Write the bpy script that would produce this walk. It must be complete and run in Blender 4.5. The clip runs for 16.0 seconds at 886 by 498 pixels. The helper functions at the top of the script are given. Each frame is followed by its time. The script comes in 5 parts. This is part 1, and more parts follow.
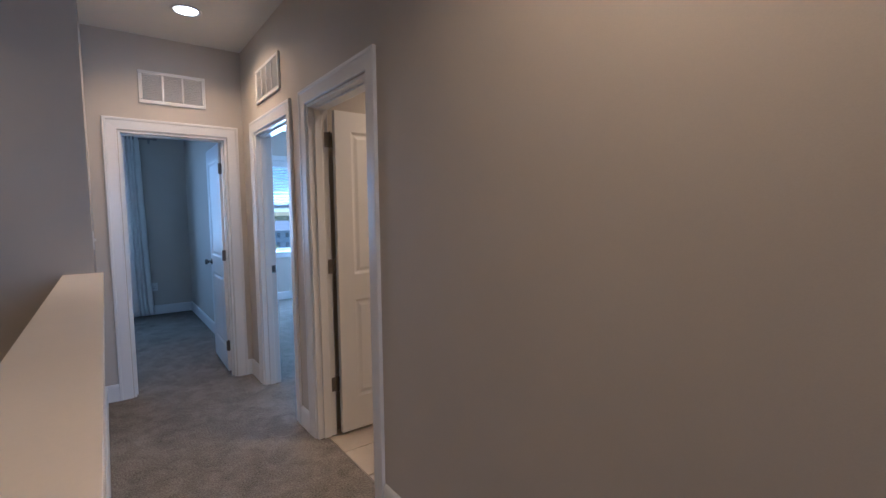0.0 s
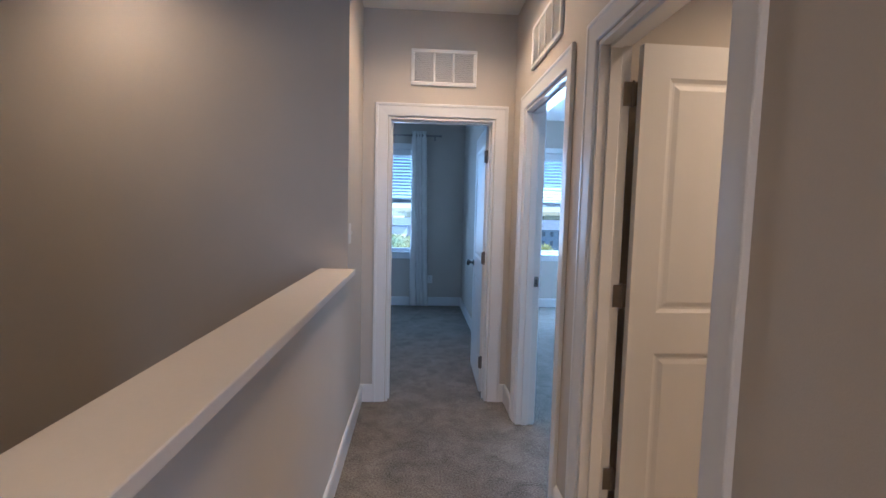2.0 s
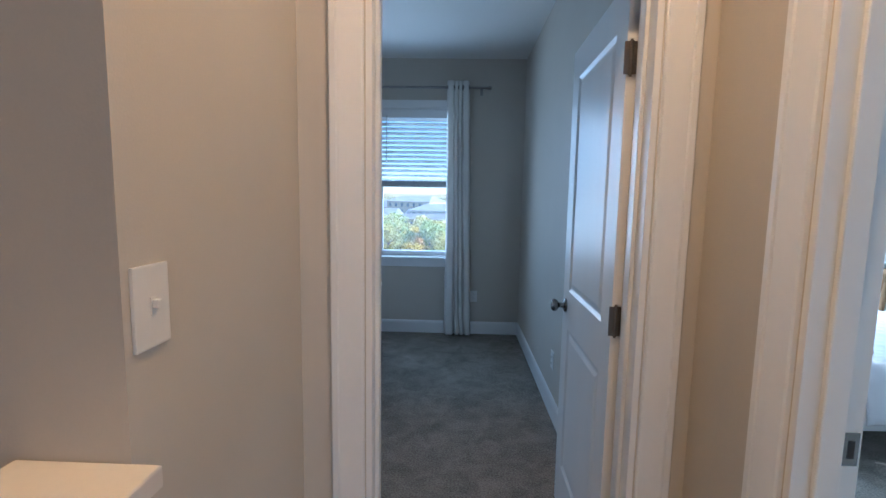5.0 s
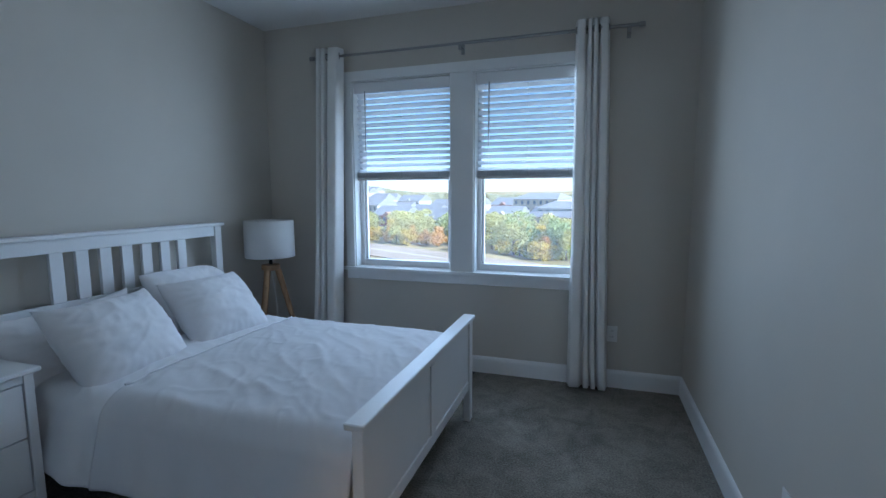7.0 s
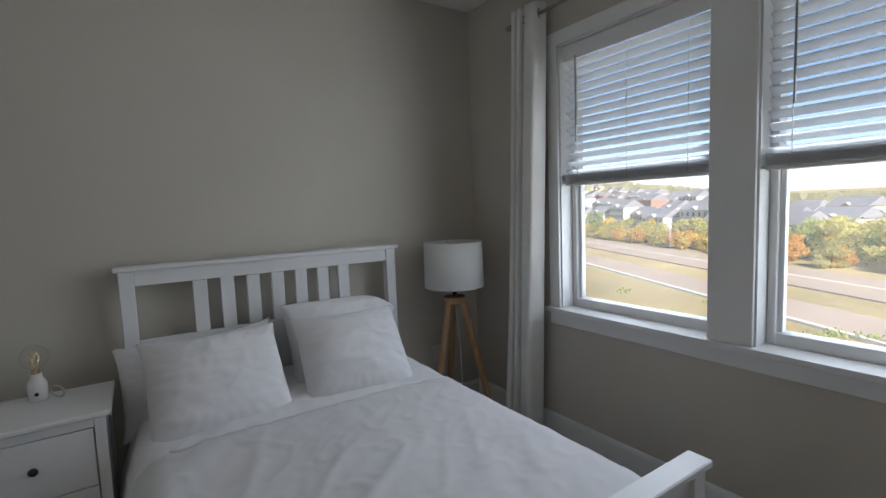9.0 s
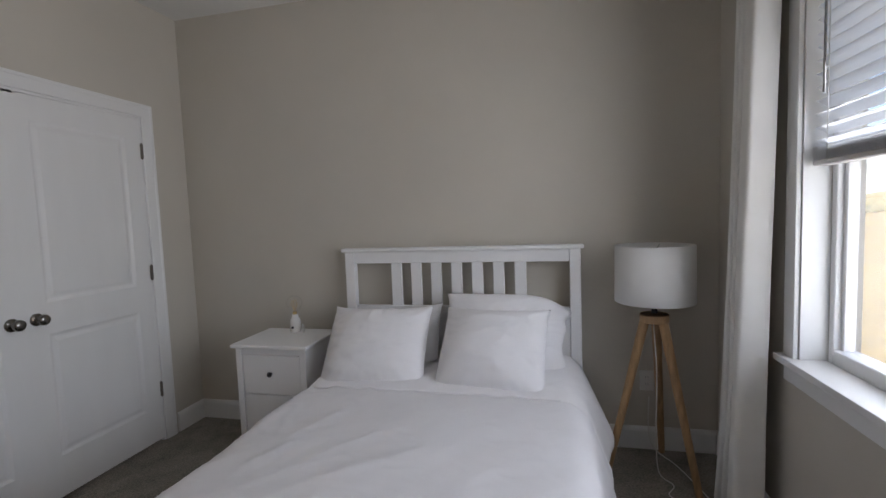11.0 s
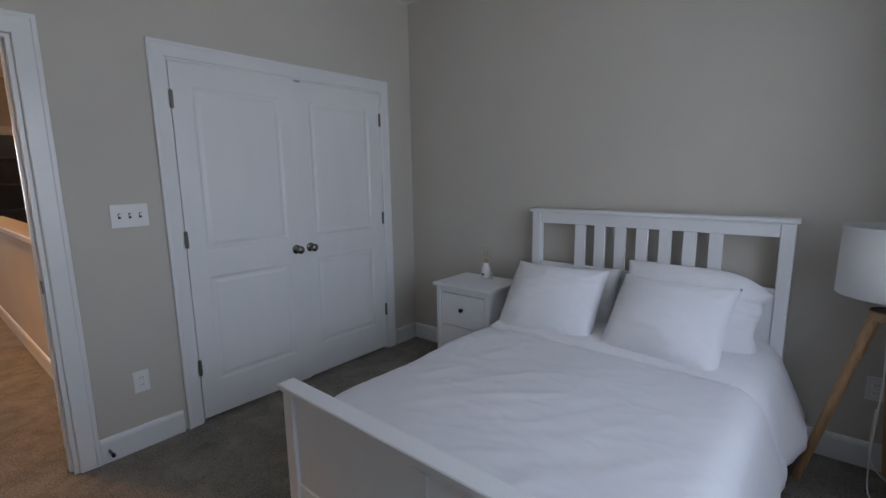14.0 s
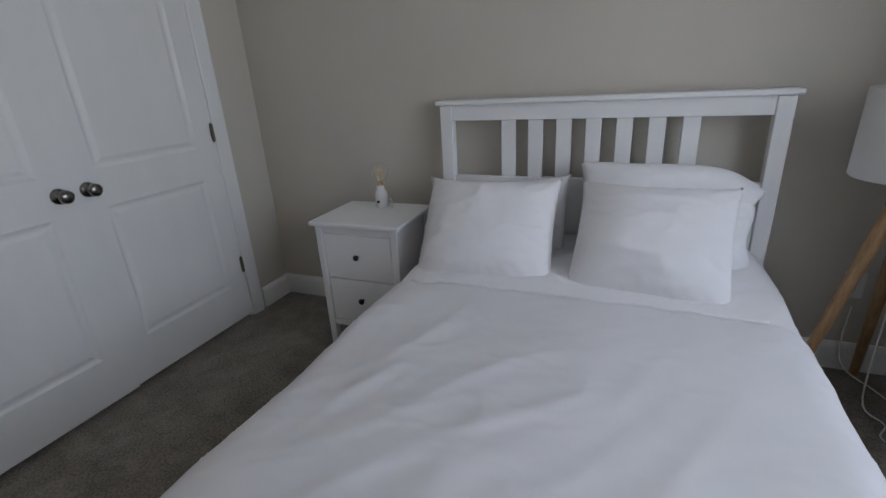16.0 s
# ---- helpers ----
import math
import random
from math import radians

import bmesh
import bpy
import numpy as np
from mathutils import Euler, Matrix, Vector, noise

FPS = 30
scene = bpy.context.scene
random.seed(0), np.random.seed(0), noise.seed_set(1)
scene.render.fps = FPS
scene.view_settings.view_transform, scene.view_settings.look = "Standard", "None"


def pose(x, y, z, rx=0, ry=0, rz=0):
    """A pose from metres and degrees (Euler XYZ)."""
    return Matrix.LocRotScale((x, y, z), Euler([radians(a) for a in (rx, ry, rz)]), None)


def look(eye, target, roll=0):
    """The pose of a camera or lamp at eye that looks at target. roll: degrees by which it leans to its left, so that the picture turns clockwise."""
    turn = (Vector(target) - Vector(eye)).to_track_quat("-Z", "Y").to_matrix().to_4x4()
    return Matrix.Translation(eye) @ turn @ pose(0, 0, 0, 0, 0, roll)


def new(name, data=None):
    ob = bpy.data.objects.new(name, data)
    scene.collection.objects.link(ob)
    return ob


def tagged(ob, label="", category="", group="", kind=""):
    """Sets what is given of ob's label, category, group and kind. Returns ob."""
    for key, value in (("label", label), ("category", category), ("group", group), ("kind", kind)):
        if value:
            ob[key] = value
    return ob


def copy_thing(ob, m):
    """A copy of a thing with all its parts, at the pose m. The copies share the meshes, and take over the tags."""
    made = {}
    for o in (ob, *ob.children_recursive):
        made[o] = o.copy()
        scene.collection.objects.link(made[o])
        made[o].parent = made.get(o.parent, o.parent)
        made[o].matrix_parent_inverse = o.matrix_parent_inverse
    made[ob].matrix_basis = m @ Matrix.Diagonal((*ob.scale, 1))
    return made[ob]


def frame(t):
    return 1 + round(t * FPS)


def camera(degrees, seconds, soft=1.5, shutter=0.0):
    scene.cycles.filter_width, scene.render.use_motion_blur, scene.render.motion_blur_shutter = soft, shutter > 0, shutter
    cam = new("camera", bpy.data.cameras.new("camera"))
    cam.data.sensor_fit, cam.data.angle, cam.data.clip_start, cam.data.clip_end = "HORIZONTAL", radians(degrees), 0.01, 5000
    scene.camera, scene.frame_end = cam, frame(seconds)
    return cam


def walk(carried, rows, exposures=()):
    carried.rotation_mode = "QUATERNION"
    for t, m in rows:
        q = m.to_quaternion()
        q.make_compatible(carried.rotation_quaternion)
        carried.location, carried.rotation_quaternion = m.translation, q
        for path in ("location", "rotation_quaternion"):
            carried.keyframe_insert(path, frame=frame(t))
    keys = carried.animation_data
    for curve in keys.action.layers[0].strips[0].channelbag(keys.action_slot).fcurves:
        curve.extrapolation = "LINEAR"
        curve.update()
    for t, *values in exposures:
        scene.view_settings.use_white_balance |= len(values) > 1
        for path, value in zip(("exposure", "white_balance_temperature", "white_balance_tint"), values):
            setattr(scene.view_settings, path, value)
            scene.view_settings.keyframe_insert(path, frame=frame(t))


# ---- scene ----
PATH = [
    (0, (-0.488, -4.207, 1.393), (0.696, -2.603, 1.238), -0.7),
    (0.5, (-0.403, -4.144, 1.398), (0.323, -2.286, 1.263), -0.3),
    (1, (-0.377, -3.863, 1.382), (0.104, -1.924, 1.279), 0.4),
    (1.5, (-0.276, -3.568, 1.373), (-0.01, -1.59, 1.24), 1.0),
    (2, (-0.163, -3.262, 1.383), (-0.047, -1.271, 1.224), 1.4),
    (2.5, (-0.208, -2.887, 1.406), (-0.145, -0.894, 1.255), 1.1),
    (3, (-0.166, -2.578, 1.395), (-0.163, -0.584, 1.23), 0.8),
    (3.5, (-0.113, -2.217, 1.382), (-0.153, -0.224, 1.214), 0.6),
    (4, (-0.158, -1.833, 1.406), (-0.188, 0.156, 1.205), 0.4),
    (4.2, (-0.152, -1.716, 1.406), (-0.184, 0.274, 1.204), 0.7),
    (6.3, (-0.030, -0.350, 1.393), (-0.403, 1.597, 1.131), -0.2),
    (6.5, (-0.010, -0.235, 1.379), (-0.484, 1.694, 1.140), -0.1),
    (7, (-0.140, 0.060, 1.386), (-0.742, 1.953, 1.151), -0.2),
    (7.5, (-0.182, 0.374, 1.39), (-1.0, 2.183, 1.149), -0.3),
    (8, (-0.14, 0.682, 1.397), (-1.264, 2.323, 1.183), -0.9),
    (8.5, (-0.128, 1.005, 1.386), (-1.538, 2.409, 1.185), -1.7),
    (9, (-0.162, 1.407, 1.405), (-1.816, 2.517, 1.228), -2.2),
    (9.5, (-0.065, 1.811, 1.378), (-1.937, 2.503, 1.256), -2.6),
    (10, (-0.070, 2.100, 1.373), (-2.048, 2.378, 1.258), -2.4),
    (12.3, (-0.01, 2.995, 1.446), (-1.62, 1.828, 1.23), -2.0),
    (12.5, (0.01, 3.028, 1.472), (-1.53, 1.772, 1.247), -2.0),
    (13, (0.067, 3.016, 1.456), (-1.284, 1.556, 1.244), -2.1),
    (13.5, (0.108, 2.989, 1.46), (-1.128, 1.441, 1.183), -1.2),
    (14, (0.042, 2.824, 1.434), (-1.472, 1.559, 1.106), -0.9),
    (14.5, (-0.082, 2.675, 1.393), (-1.792, 1.758, 0.906), -2.8),
    (15, (-0.255, 2.567, 1.338), (-2.001, 1.836, 0.692), -4.1),
    (15.5, (-0.482, 2.357, 1.301), (-2.221, 1.719, 0.547), -3.6),
    (16, (-0.586, 2.176, 1.299), (-2.316, 1.458, 0.596), -3.3),
]
EXPOSURES = [
    (0.0, 1.78, 4120, 9), (1.0, 1.92, 4190, 7), (2.0, 2.02, 4240, 8), (2.5, 1.56, 4310, 9), (3.5, 1.66, 4490, 6), (4.0, 1.98, 4600, 6),
    (6.3, 2.12, 4850, 8), (7.0, 1.96, 5150, 9), (8.0, 1.82, 6260, 14), (9.0, 1.78, 6800, 16), (9.5, 1.86, 6850, 16), (10.0, 2.16, 7050, 18),
    (13.0, 2.04, 7200, 25), (14.5, 1.89, 5980, 18), (15.4, 1.98, 6400, 19), (16.0, 2.10, 6700, 19),
]
cam = camera(88.1, 16.0)
walk(cam, [(t, look(eye, target, roll)) for t, eye, target, roll in PATH], exposures=EXPOSURES)

# ---- world, sun, large lights ----
SUN_AZ, SUN_EL = 118.0, 33.0   # degrees: azimuth from +y towards +x, elevation
world = bpy.data.worlds.new("sky")
scene.world = world
world.use_nodes = True
wn = world.node_tree
sky = wn.nodes.new("ShaderNodeTexSky")
sky.sky_type = "NISHITA"
sky.sun_disc = False
sky.sun_elevation, sky.sun_rotation = radians(SUN_EL), radians(SUN_AZ)
sky.altitude = 900
sky.air_density, sky.dust_density, sky.ozone_density = 1.0, 0.05, 3.5
wn.nodes["Background"].inputs[1].default_value = 0.055
wn.links.new(sky.outputs[0], wn.nodes["Background"].inputs[0])
sun = new("sun", bpy.data.lights.new("sun", "SUN"))
sun.data.energy, sun.data.angle, sun.data.color = 3.5, radians(0.55), (1.0, 0.94, 0.84)
_d = Vector((math.sin(radians(SUN_AZ)) * math.cos(radians(SUN_EL)), math.cos(radians(SUN_AZ)) * math.cos(radians(SUN_EL)), math.sin(radians(SUN_EL))))
sun.matrix_world = look(_d * 50, (0, 0, 0))
WARM = (1.0, 0.53, 0.205)


def downlight_lamp(x, y, z, watts, size=0.13, spread=118.0):
    lamp = new("downlight_glow", bpy.data.lights.new("downlight_glow", "AREA"))
    lamp.data.shape, lamp.data.size = "DISK", size
    lamp.data.energy, lamp.data.color, lamp.data.spread = watts, WARM, radians(spread)
    lamp.matrix_world = pose(x, y, z)
    return lamp


LAMPS = [(0.03, -0.66), (0.13, -3.75), (0.17, -5.95), (-1.76, -1.13)]
CEIL = 2.76
for _x, _y in LAMPS:
    downlight_lamp(_x, _y, CEIL - 0.012, (3.0 if _y > -1 else 3.3) if _x > -1 else 1.75, spread=142.0)
downlight_lamp(1.35, -2.15, CEIL - 0.012, 3.4)


def window_lamp(x0, x1, z0, z1, y, watts, col=(0.745, 0.88, 1.0), turn=0.0, dip=0.0, spread=158.0):
    """Stands in for the sky's light in a window's opening; faces -y, turned about z."""
    lamp = new("window_daylight", bpy.data.lights.new("window_daylight", "AREA"))
    lamp.data.shape, lamp.data.size, lamp.data.size_y = "RECTANGLE", x1 - x0, z1 - z0
    lamp.data.energy, lamp.data.color, lamp.data.spread = watts, col, radians(spread)
    lamp.matrix_world = pose(0, 0, 0, 0, 0, turn) @ look(((x0 + x1) / 2, y, (z0 + z1) / 2), ((x0 + x1) / 2, y - 3, (z0 + z1) / 2 - dip))
    return lamp


for _x in (-1.57, -0.58):
    window_lamp(_x - 0.33, _x + 0.33, 0.86, 1.50, 3.645, 1.55, spread=180.0)
    window_lamp(_x - 0.36, _x + 0.36, 1.56, 2.24, 3.456, 1.2, dip=0.5)
    window_lamp(_x - 0.36, _x + 0.36, 1.54, 2.24, 3.645, 0.30)
for _x in (1.94, 2.92):
    window_lamp(_x - 0.34, _x + 0.34, 0.86, 1.50, 3.468, 9.0, spread=170.0, dip=0.9)
    window_lamp(_x - 0.36, _x + 0.36, 1.56, 2.24, 3.456, 3.8, dip=1.1)
    window_lamp(_x - 0.36, _x + 0.36, 1.54, 2.24, 3.645, 0.30)
window_lamp(-1.0, -0.2, 0.85, 2.25, 4.05, 1.5, turn=-90)
window_lamp(-0.84, -0.18, 0.86, 2.25, 9.54, 11.0, turn=180)

# ---- materials ----
def nodes_of(name):
    m = bpy.data.materials.new(name)
    m.use_nodes = True
    nt = m.node_tree
    return m, nt, nt.nodes, nt.links, nt.nodes["Principled BSDF"]


def mat(name, col, rough=0.5, metal=0.0, var=0.08, scale=3.0, fine=90.0, bump=0.1, dist=0.002, col2=None, stretch=(1, 1, 1), spec=0.5, fine_var=0.35, rnd=0.0, sheen=0.0):
    """Paint, cloth, wood and the like: colour varied at two scales, with fine relief."""
    m, nt, N, L, p = nodes_of(name)
    tc = N.new("ShaderNodeTexCoord")
    mp = N.new("ShaderNodeMapping")
    mp.inputs["Scale"].default_value = stretch
    L.new(tc.outputs["Object"], mp.inputs["Vector"])
    n1, n2 = N.new("ShaderNodeTexNoise"), N.new("ShaderNodeTexNoise")
    n1.inputs["Scale"].default_value, n1.inputs["Detail"].default_value = scale, 4
    n2.inputs["Scale"].default_value, n2.inputs["Detail"].default_value = fine, 3
    for n in (n1, n2):
        L.new(mp.outputs[0], n.inputs["Vector"])
    add = N.new("ShaderNodeMath")
    add.operation = "MULTIPLY_ADD"
    L.new(n2.outputs["Fac"], add.inputs[0])
    add.inputs[1].default_value = fine_var
    L.new(n1.outputs["Fac"], add.inputs[2])
    last = add.outputs[0]
    if rnd:
        oi = N.new("ShaderNodeObjectInfo")
        ad2 = N.new("ShaderNodeMath")
        ad2.operation = "MULTIPLY_ADD"
        L.new(oi.outputs["Random"], ad2.inputs[0])
        ad2.inputs[1].default_value = rnd
        L.new(last, ad2.inputs[2])
        last = ad2.outputs[0]
    ramp = N.new("ShaderNodeValToRGB")
    a = [c * (1 - var) for c in col]
    b = list(col2) if col2 else [min(1, c * (1 + var)) for c in col]
    full = 1 + fine_var + rnd
    ramp.color_ramp.elements[0].position, ramp.color_ramp.elements[1].position = 0.35 * (1 + fine_var) / full, (0.65 * (1 + fine_var) + rnd) / full
    norm = N.new("ShaderNodeMath")
    norm.operation = "DIVIDE"
    norm.inputs[1].default_value = full
    L.new(last, norm.inputs[0])
    last = norm.outputs[0]
    ramp.color_ramp.elements[0].color, ramp.color_ramp.elements[1].color = (*a, 1), (*b, 1)
    L.new(last, ramp.inputs[0])
    L.new(ramp.outputs[0], p.inputs["Base Color"])
    p.inputs["Roughness"].default_value, p.inputs["Metallic"].default_value = rough, metal
    p.inputs["Specular IOR Level"].default_value = spec
    if sheen:
        p.inputs["Sheen Weight"].default_value = sheen
    if bump:
        bp = N.new("ShaderNodeBump")
        bp.inputs["Strength"].default_value, bp.inputs["Distance"].default_value = bump, dist
        L.new(n2.outputs["Fac"], bp.inputs["Height"])
        L.new(bp.outputs[0], p.inputs["Normal"])
    return m


def carpet_mat():
    m, nt, N, L, p = nodes_of("carpet_pile")
    tc = N.new("ShaderNodeTexCoord")
    big, mid, fine = (N.new("ShaderNodeTexNoise") for _ in range(3))
    for n, s, d in ((big, 3.1, 5), (mid, 9.0, 5), (fine, 105.0, 3)):
        n.inputs["Scale"].default_value, n.inputs["Detail"].default_value = s, d
        L.new(tc.outputs["Object"], n.inputs["Vector"])
    big.inputs["Distortion"].default_value = 0.3
    mid.inputs["Distortion"].default_value = 0.9
    s1 = N.new("ShaderNodeMath"); s1.operation = "MULTIPLY_ADD"; s1.inputs[1].default_value = 0.75
    s0 = N.new("ShaderNodeMath"); s0.operation = "MULTIPLY_ADD"; s0.inputs[1].default_value, s0.inputs[2].default_value = 0.6, 0.22
    L.new(big.outputs["Fac"], s0.inputs[0])
    L.new(mid.outputs["Fac"], s1.inputs[0]); L.new(s0.outputs[0], s1.inputs[2])
    s2 = N.new("ShaderNodeMath"); s2.operation = "MULTIPLY_ADD"; s2.inputs[1].default_value = 1.4
    L.new(fine.outputs["Fac"], s2.inputs[0]); L.new(s1.outputs[0], s2.inputs[2])
    r = N.new("ShaderNodeValToRGB")
    r.color_ramp.elements[0].position, r.color_ramp.elements[1].position = 1.27 / 3.4, 1.93 / 3.4
    r.color_ramp.elements[0].color, r.color_ramp.elements[1].color = (0.120, 0.108, 0.090, 1), (0.325, 0.293, 0.248, 1)
    sc = N.new("ShaderNodeMath"); sc.operation = "MULTIPLY"; sc.inputs[1].default_value = 1 / 3.4
    L.new(s2.outputs[0], sc.inputs[0]); L.new(sc.outputs[0], r.inputs[0])
    L.new(r.outputs[0], p.inputs["Base Color"])
    p.inputs["Roughness"].default_value = 1.0
    p.inputs["Specular IOR Level"].default_value = 0.1
    p.inputs["Sheen Weight"].default_value = 0.12
    b1 = N.new("ShaderNodeBump"); b1.inputs["Strength"].default_value, b1.inputs["Distance"].default_value = 1.0, 0.0065
    L.new(fine.outputs["Fac"], b1.inputs["Height"])
    b2 = N.new("ShaderNodeBump"); b2.inputs["Strength"].default_value, b2.inputs["Distance"].default_value = 0.35, 0.012
    L.new(mid.outputs["Fac"], b2.inputs["Height"]); L.new(b1.outputs[0], b2.inputs["Normal"])
    L.new(b2.outputs[0], p.inputs["Normal"])
    return m


def thin_cloth(name, col, through_w, rough=0.85, fine=450.0, scale=6.0):
    """Cloth or thin vinyl that lets part of the light through."""
    m = mat(name, col, rough, var=0.04, scale=scale, fine=fine, bump=0.15, dist=0.0008, spec=0.2)
    N, L = m.node_tree.nodes, m.node_tree.links
    p, out = N["Principled BSDF"], N["Material Output"]
    tr, mix = N.new("ShaderNodeBsdfTranslucent"), N.new("ShaderNodeMixShader")
    tr.inputs[0].default_value = (*col, 1)
    mix.inputs[0].default_value = through_w
    L.new(p.outputs[0], mix.inputs[1]); L.new(tr.outputs[0], mix.inputs[2]); L.new(mix.outputs[0], out.inputs[0])
    return m


def glass_mat(name, rough=0.0, tint=(1, 1, 1), veil=0.0):
    m, nt, N, L, p = nodes_of(name)
    tr, gl, mix, fr = (N.new(k) for k in ("ShaderNodeBsdfTransparent", "ShaderNodeBsdfGlossy", "ShaderNodeMixShader", "ShaderNodeLayerWeight"))
    tr.inputs[0].default_value = (*tint, 1)
    gl.inputs["Roughness"].default_value = rough
    fr.inputs[0].default_value = 0.12
    L.new(fr.outputs["Facing"], mix.inputs[0]); L.new(tr.outputs[0], mix.inputs[1]); L.new(gl.outputs[0], mix.inputs[2])
    last = mix.outputs[0]
    # a little translucency imitates the pale glare over the outdoor view
    if veil:
        veil_bsdf, haze = N.new("ShaderNodeBsdfTranslucent"), N.new("ShaderNodeMixShader")
        veil_bsdf.inputs[0].default_value = (0.9, 0.9, 0.88, 1)
        haze.inputs[0].default_value = veil
        L.new(last, haze.inputs[1]); L.new(veil_bsdf.outputs[0], haze.inputs[2])
        last = haze.outputs[0]
    L.new(last, N["Material Output"].inputs[0])
    return m


def glow_mat(name, col, strength):
    m, nt, N, L, p = nodes_of(name)
    p.inputs["Base Color"].default_value = (*col, 1)
    p.inputs["Emission Color"].default_value = (*col, 1)
    p.inputs["Emission Strength"].default_value = strength
    return m


M_WALL = mat("greige_wall_paint", (0.58, 0.54, 0.475), 0.62, var=0.035, scale=1.6, fine=260, bump=0.25, dist=0.0012, spec=0.35)
M_CEIL = mat("ceiling_paint", (0.80, 0.79, 0.76), 0.85, var=0.02, scale=0.8, fine=320, bump=0.3, dist=0.0012, spec=0.2)
M_TRIM = mat("white_gloss_trim", (0.80, 0.80, 0.79), 0.28, var=0.02, scale=2.0, fine=60, bump=0.03, dist=0.001, spec=0.5)
M_CAP = mat("warm_white_cap_paint", (0.72, 0.68, 0.62), 0.4, var=0.03, scale=2.0, fine=90, bump=0.05, dist=0.001)
M_DOOR = mat("white_door_paint", (0.80, 0.80, 0.79), 0.34, var=0.02, scale=2.0, fine=140, bump=0.06, dist=0.0008, stretch=(4, 4, 1))
M_FURN = mat("white_furniture_stain", (0.82, 0.82, 0.82), 0.38, var=0.025, scale=2.5, fine=120, bump=0.07, dist=0.0008)
M_SHEET = mat("white_cotton", (0.82, 0.81, 0.82), 0.9, var=0.03, scale=5, fine=500, bump=0.2, dist=0.0008, spec=0.15, sheen=0.2)
M_DUVET = mat("white_duvet_cotton", (0.73, 0.72, 0.735), 0.9, var=0.03, scale=4, fine=420, bump=0.25, dist=0.001, spec=0.15, sheen=0.25)
M_MATT = mat("mattress_ticking", (0.70, 0.70, 0.70), 0.9, var=0.05, fine=200)
M_CARPET = carpet_mat()
M_TILE = mat("beige_ceramic_tile", (0.55, 0.49, 0.41), 0.3, var=0.1, scale=5, fine=60, bump=0.03, rnd=0.2)
M_GROUT = mat("tile_grout", (0.36, 0.33, 0.29), 0.9, var=0.1)
M_NICKEL = mat("satin_nickel", (0.21, 0.20, 0.185), 0.24, 1.0, var=0.08, fine=200, bump=0.03)
M_HINGE = mat("aged_nickel_hinge", (0.19, 0.17, 0.15), 0.42, 0.9, var=0.12, fine=150, bump=0.05)
M_DARK = mat("black_painted_metal", (0.02, 0.02, 0.022), 0.4, 0.3, var=0.2)
M_ROD = mat("brushed_dark_nickel", (0.33, 0.32, 0.31), 0.35, 0.9, var=0.08, fine=180, stretch=(1, 20, 20))
M_PLATE = mat("white_plastic_plate", (0.80, 0.79, 0.76), 0.35, var=0.02)
# near-black for plate slots, and for painted shade behind the closet doors
M_SLOT = mat("dark_slot_and_gap_shade", (0.04, 0.04, 0.04), 0.6, var=0.1)
M_VINYL = mat("white_vinyl_frame", (0.80, 0.80, 0.80), 0.4, var=0.02, bump=0.02)
M_SLAT = thin_cloth("white_blind_slat", (0.90, 0.905, 0.91), 0.6, rough=0.5)
M_STACK = mat("blind_rail_white", (0.62, 0.60, 0.58), 0.5, var=0.04)
M_CURT = thin_cloth("cream_curtain_weave", (0.90, 0.885, 0.85), 0.16)
M_SHADE = thin_cloth("white_linen_shade", (0.82, 0.81, 0.79), 0.25, fine=300)
M_OAK = mat("light_oak", (0.36, 0.215, 0.105), 0.5, var=0.25, scale=9, fine=70, bump=0.12, dist=0.001, stretch=(6, 6, 0.7))
M_CORD = mat("clear_white_cord", (0.7, 0.69, 0.66), 0.4, var=0.03)
M_CERAM = mat("white_ceramic", (0.82, 0.81, 0.79), 0.22, var=0.02, bump=0.02)
# window panes hold a slight light haze that softens the outdoors
M_GLASS = glass_mat("hazed_window_glass", 0.0, (0.96, 0.97, 0.97), veil=0.03)
M_BULB = glass_mat("clear_bulb_glass", 0.0, (0.995, 0.993, 0.985))
M_BRASS = mat("brass_filament", (0.85, 0.62, 0.30), 0.22, 1.0, var=0.1)
M_LENS = glow_mat("frosted_lamp_lens", (1.0, 0.80, 0.58), 6.0)
M_GRILLE = mat("white_grille_enamel", (0.76, 0.76, 0.75), 0.4, var=0.03)
M_DUCT = mat("grey_duct_shadow", (0.22, 0.22, 0.23), 0.8, var=0.1)
# dark colour carries the gloom of the unlit store room
M_STORE_GLOOM = mat("store_room_gloom", (0.10, 0.075, 0.06), 0.6, var=0.2)

# ---- mesh helpers ----
def thicken(bm, t):
    """Gives an open sheet a second skin, t behind the first, closed along the rim."""
    bm.normal_update()
    faces, rim = bm.faces[:], [e for e in bm.edges if e.is_boundary]
    back = {v: bm.verts.new(v.co - v.normal * t) for v in bm.verts[:]}
    for f in faces:
        bm.faces.new([back[v] for v in reversed(f.verts)])
    for e in rim:
        a, b = e.verts
        bm.faces.new((a, b, back[b], back[a]))


def link(name, bm, material, smooth=False):
    me = bpy.data.meshes.new(name)
    bmesh.ops.recalc_face_normals(bm, faces=bm.faces)
    bm.to_mesh(me)
    bm.free()
    me.materials.append(material)
    if smooth:
        for p in me.polygons:
            p.use_smooth = True
    return new(name, me)


def part(name, bm, material, parent, label="", smooth=False):
    ob = link(name, bm, material, smooth)
    ob.parent = parent
    if label:
        ob["label"] = label
    return ob


def thing(name, label, category, group="", kind="", at=(0, 0, 0)):
    ob = new(name)
    ob.location = at
    return tagged(ob, label, category, group, kind)


def struct(name, bm, material, label="", category="", smooth=False):
    return tagged(link(name, bm, material, smooth), label, category, "", "structure")


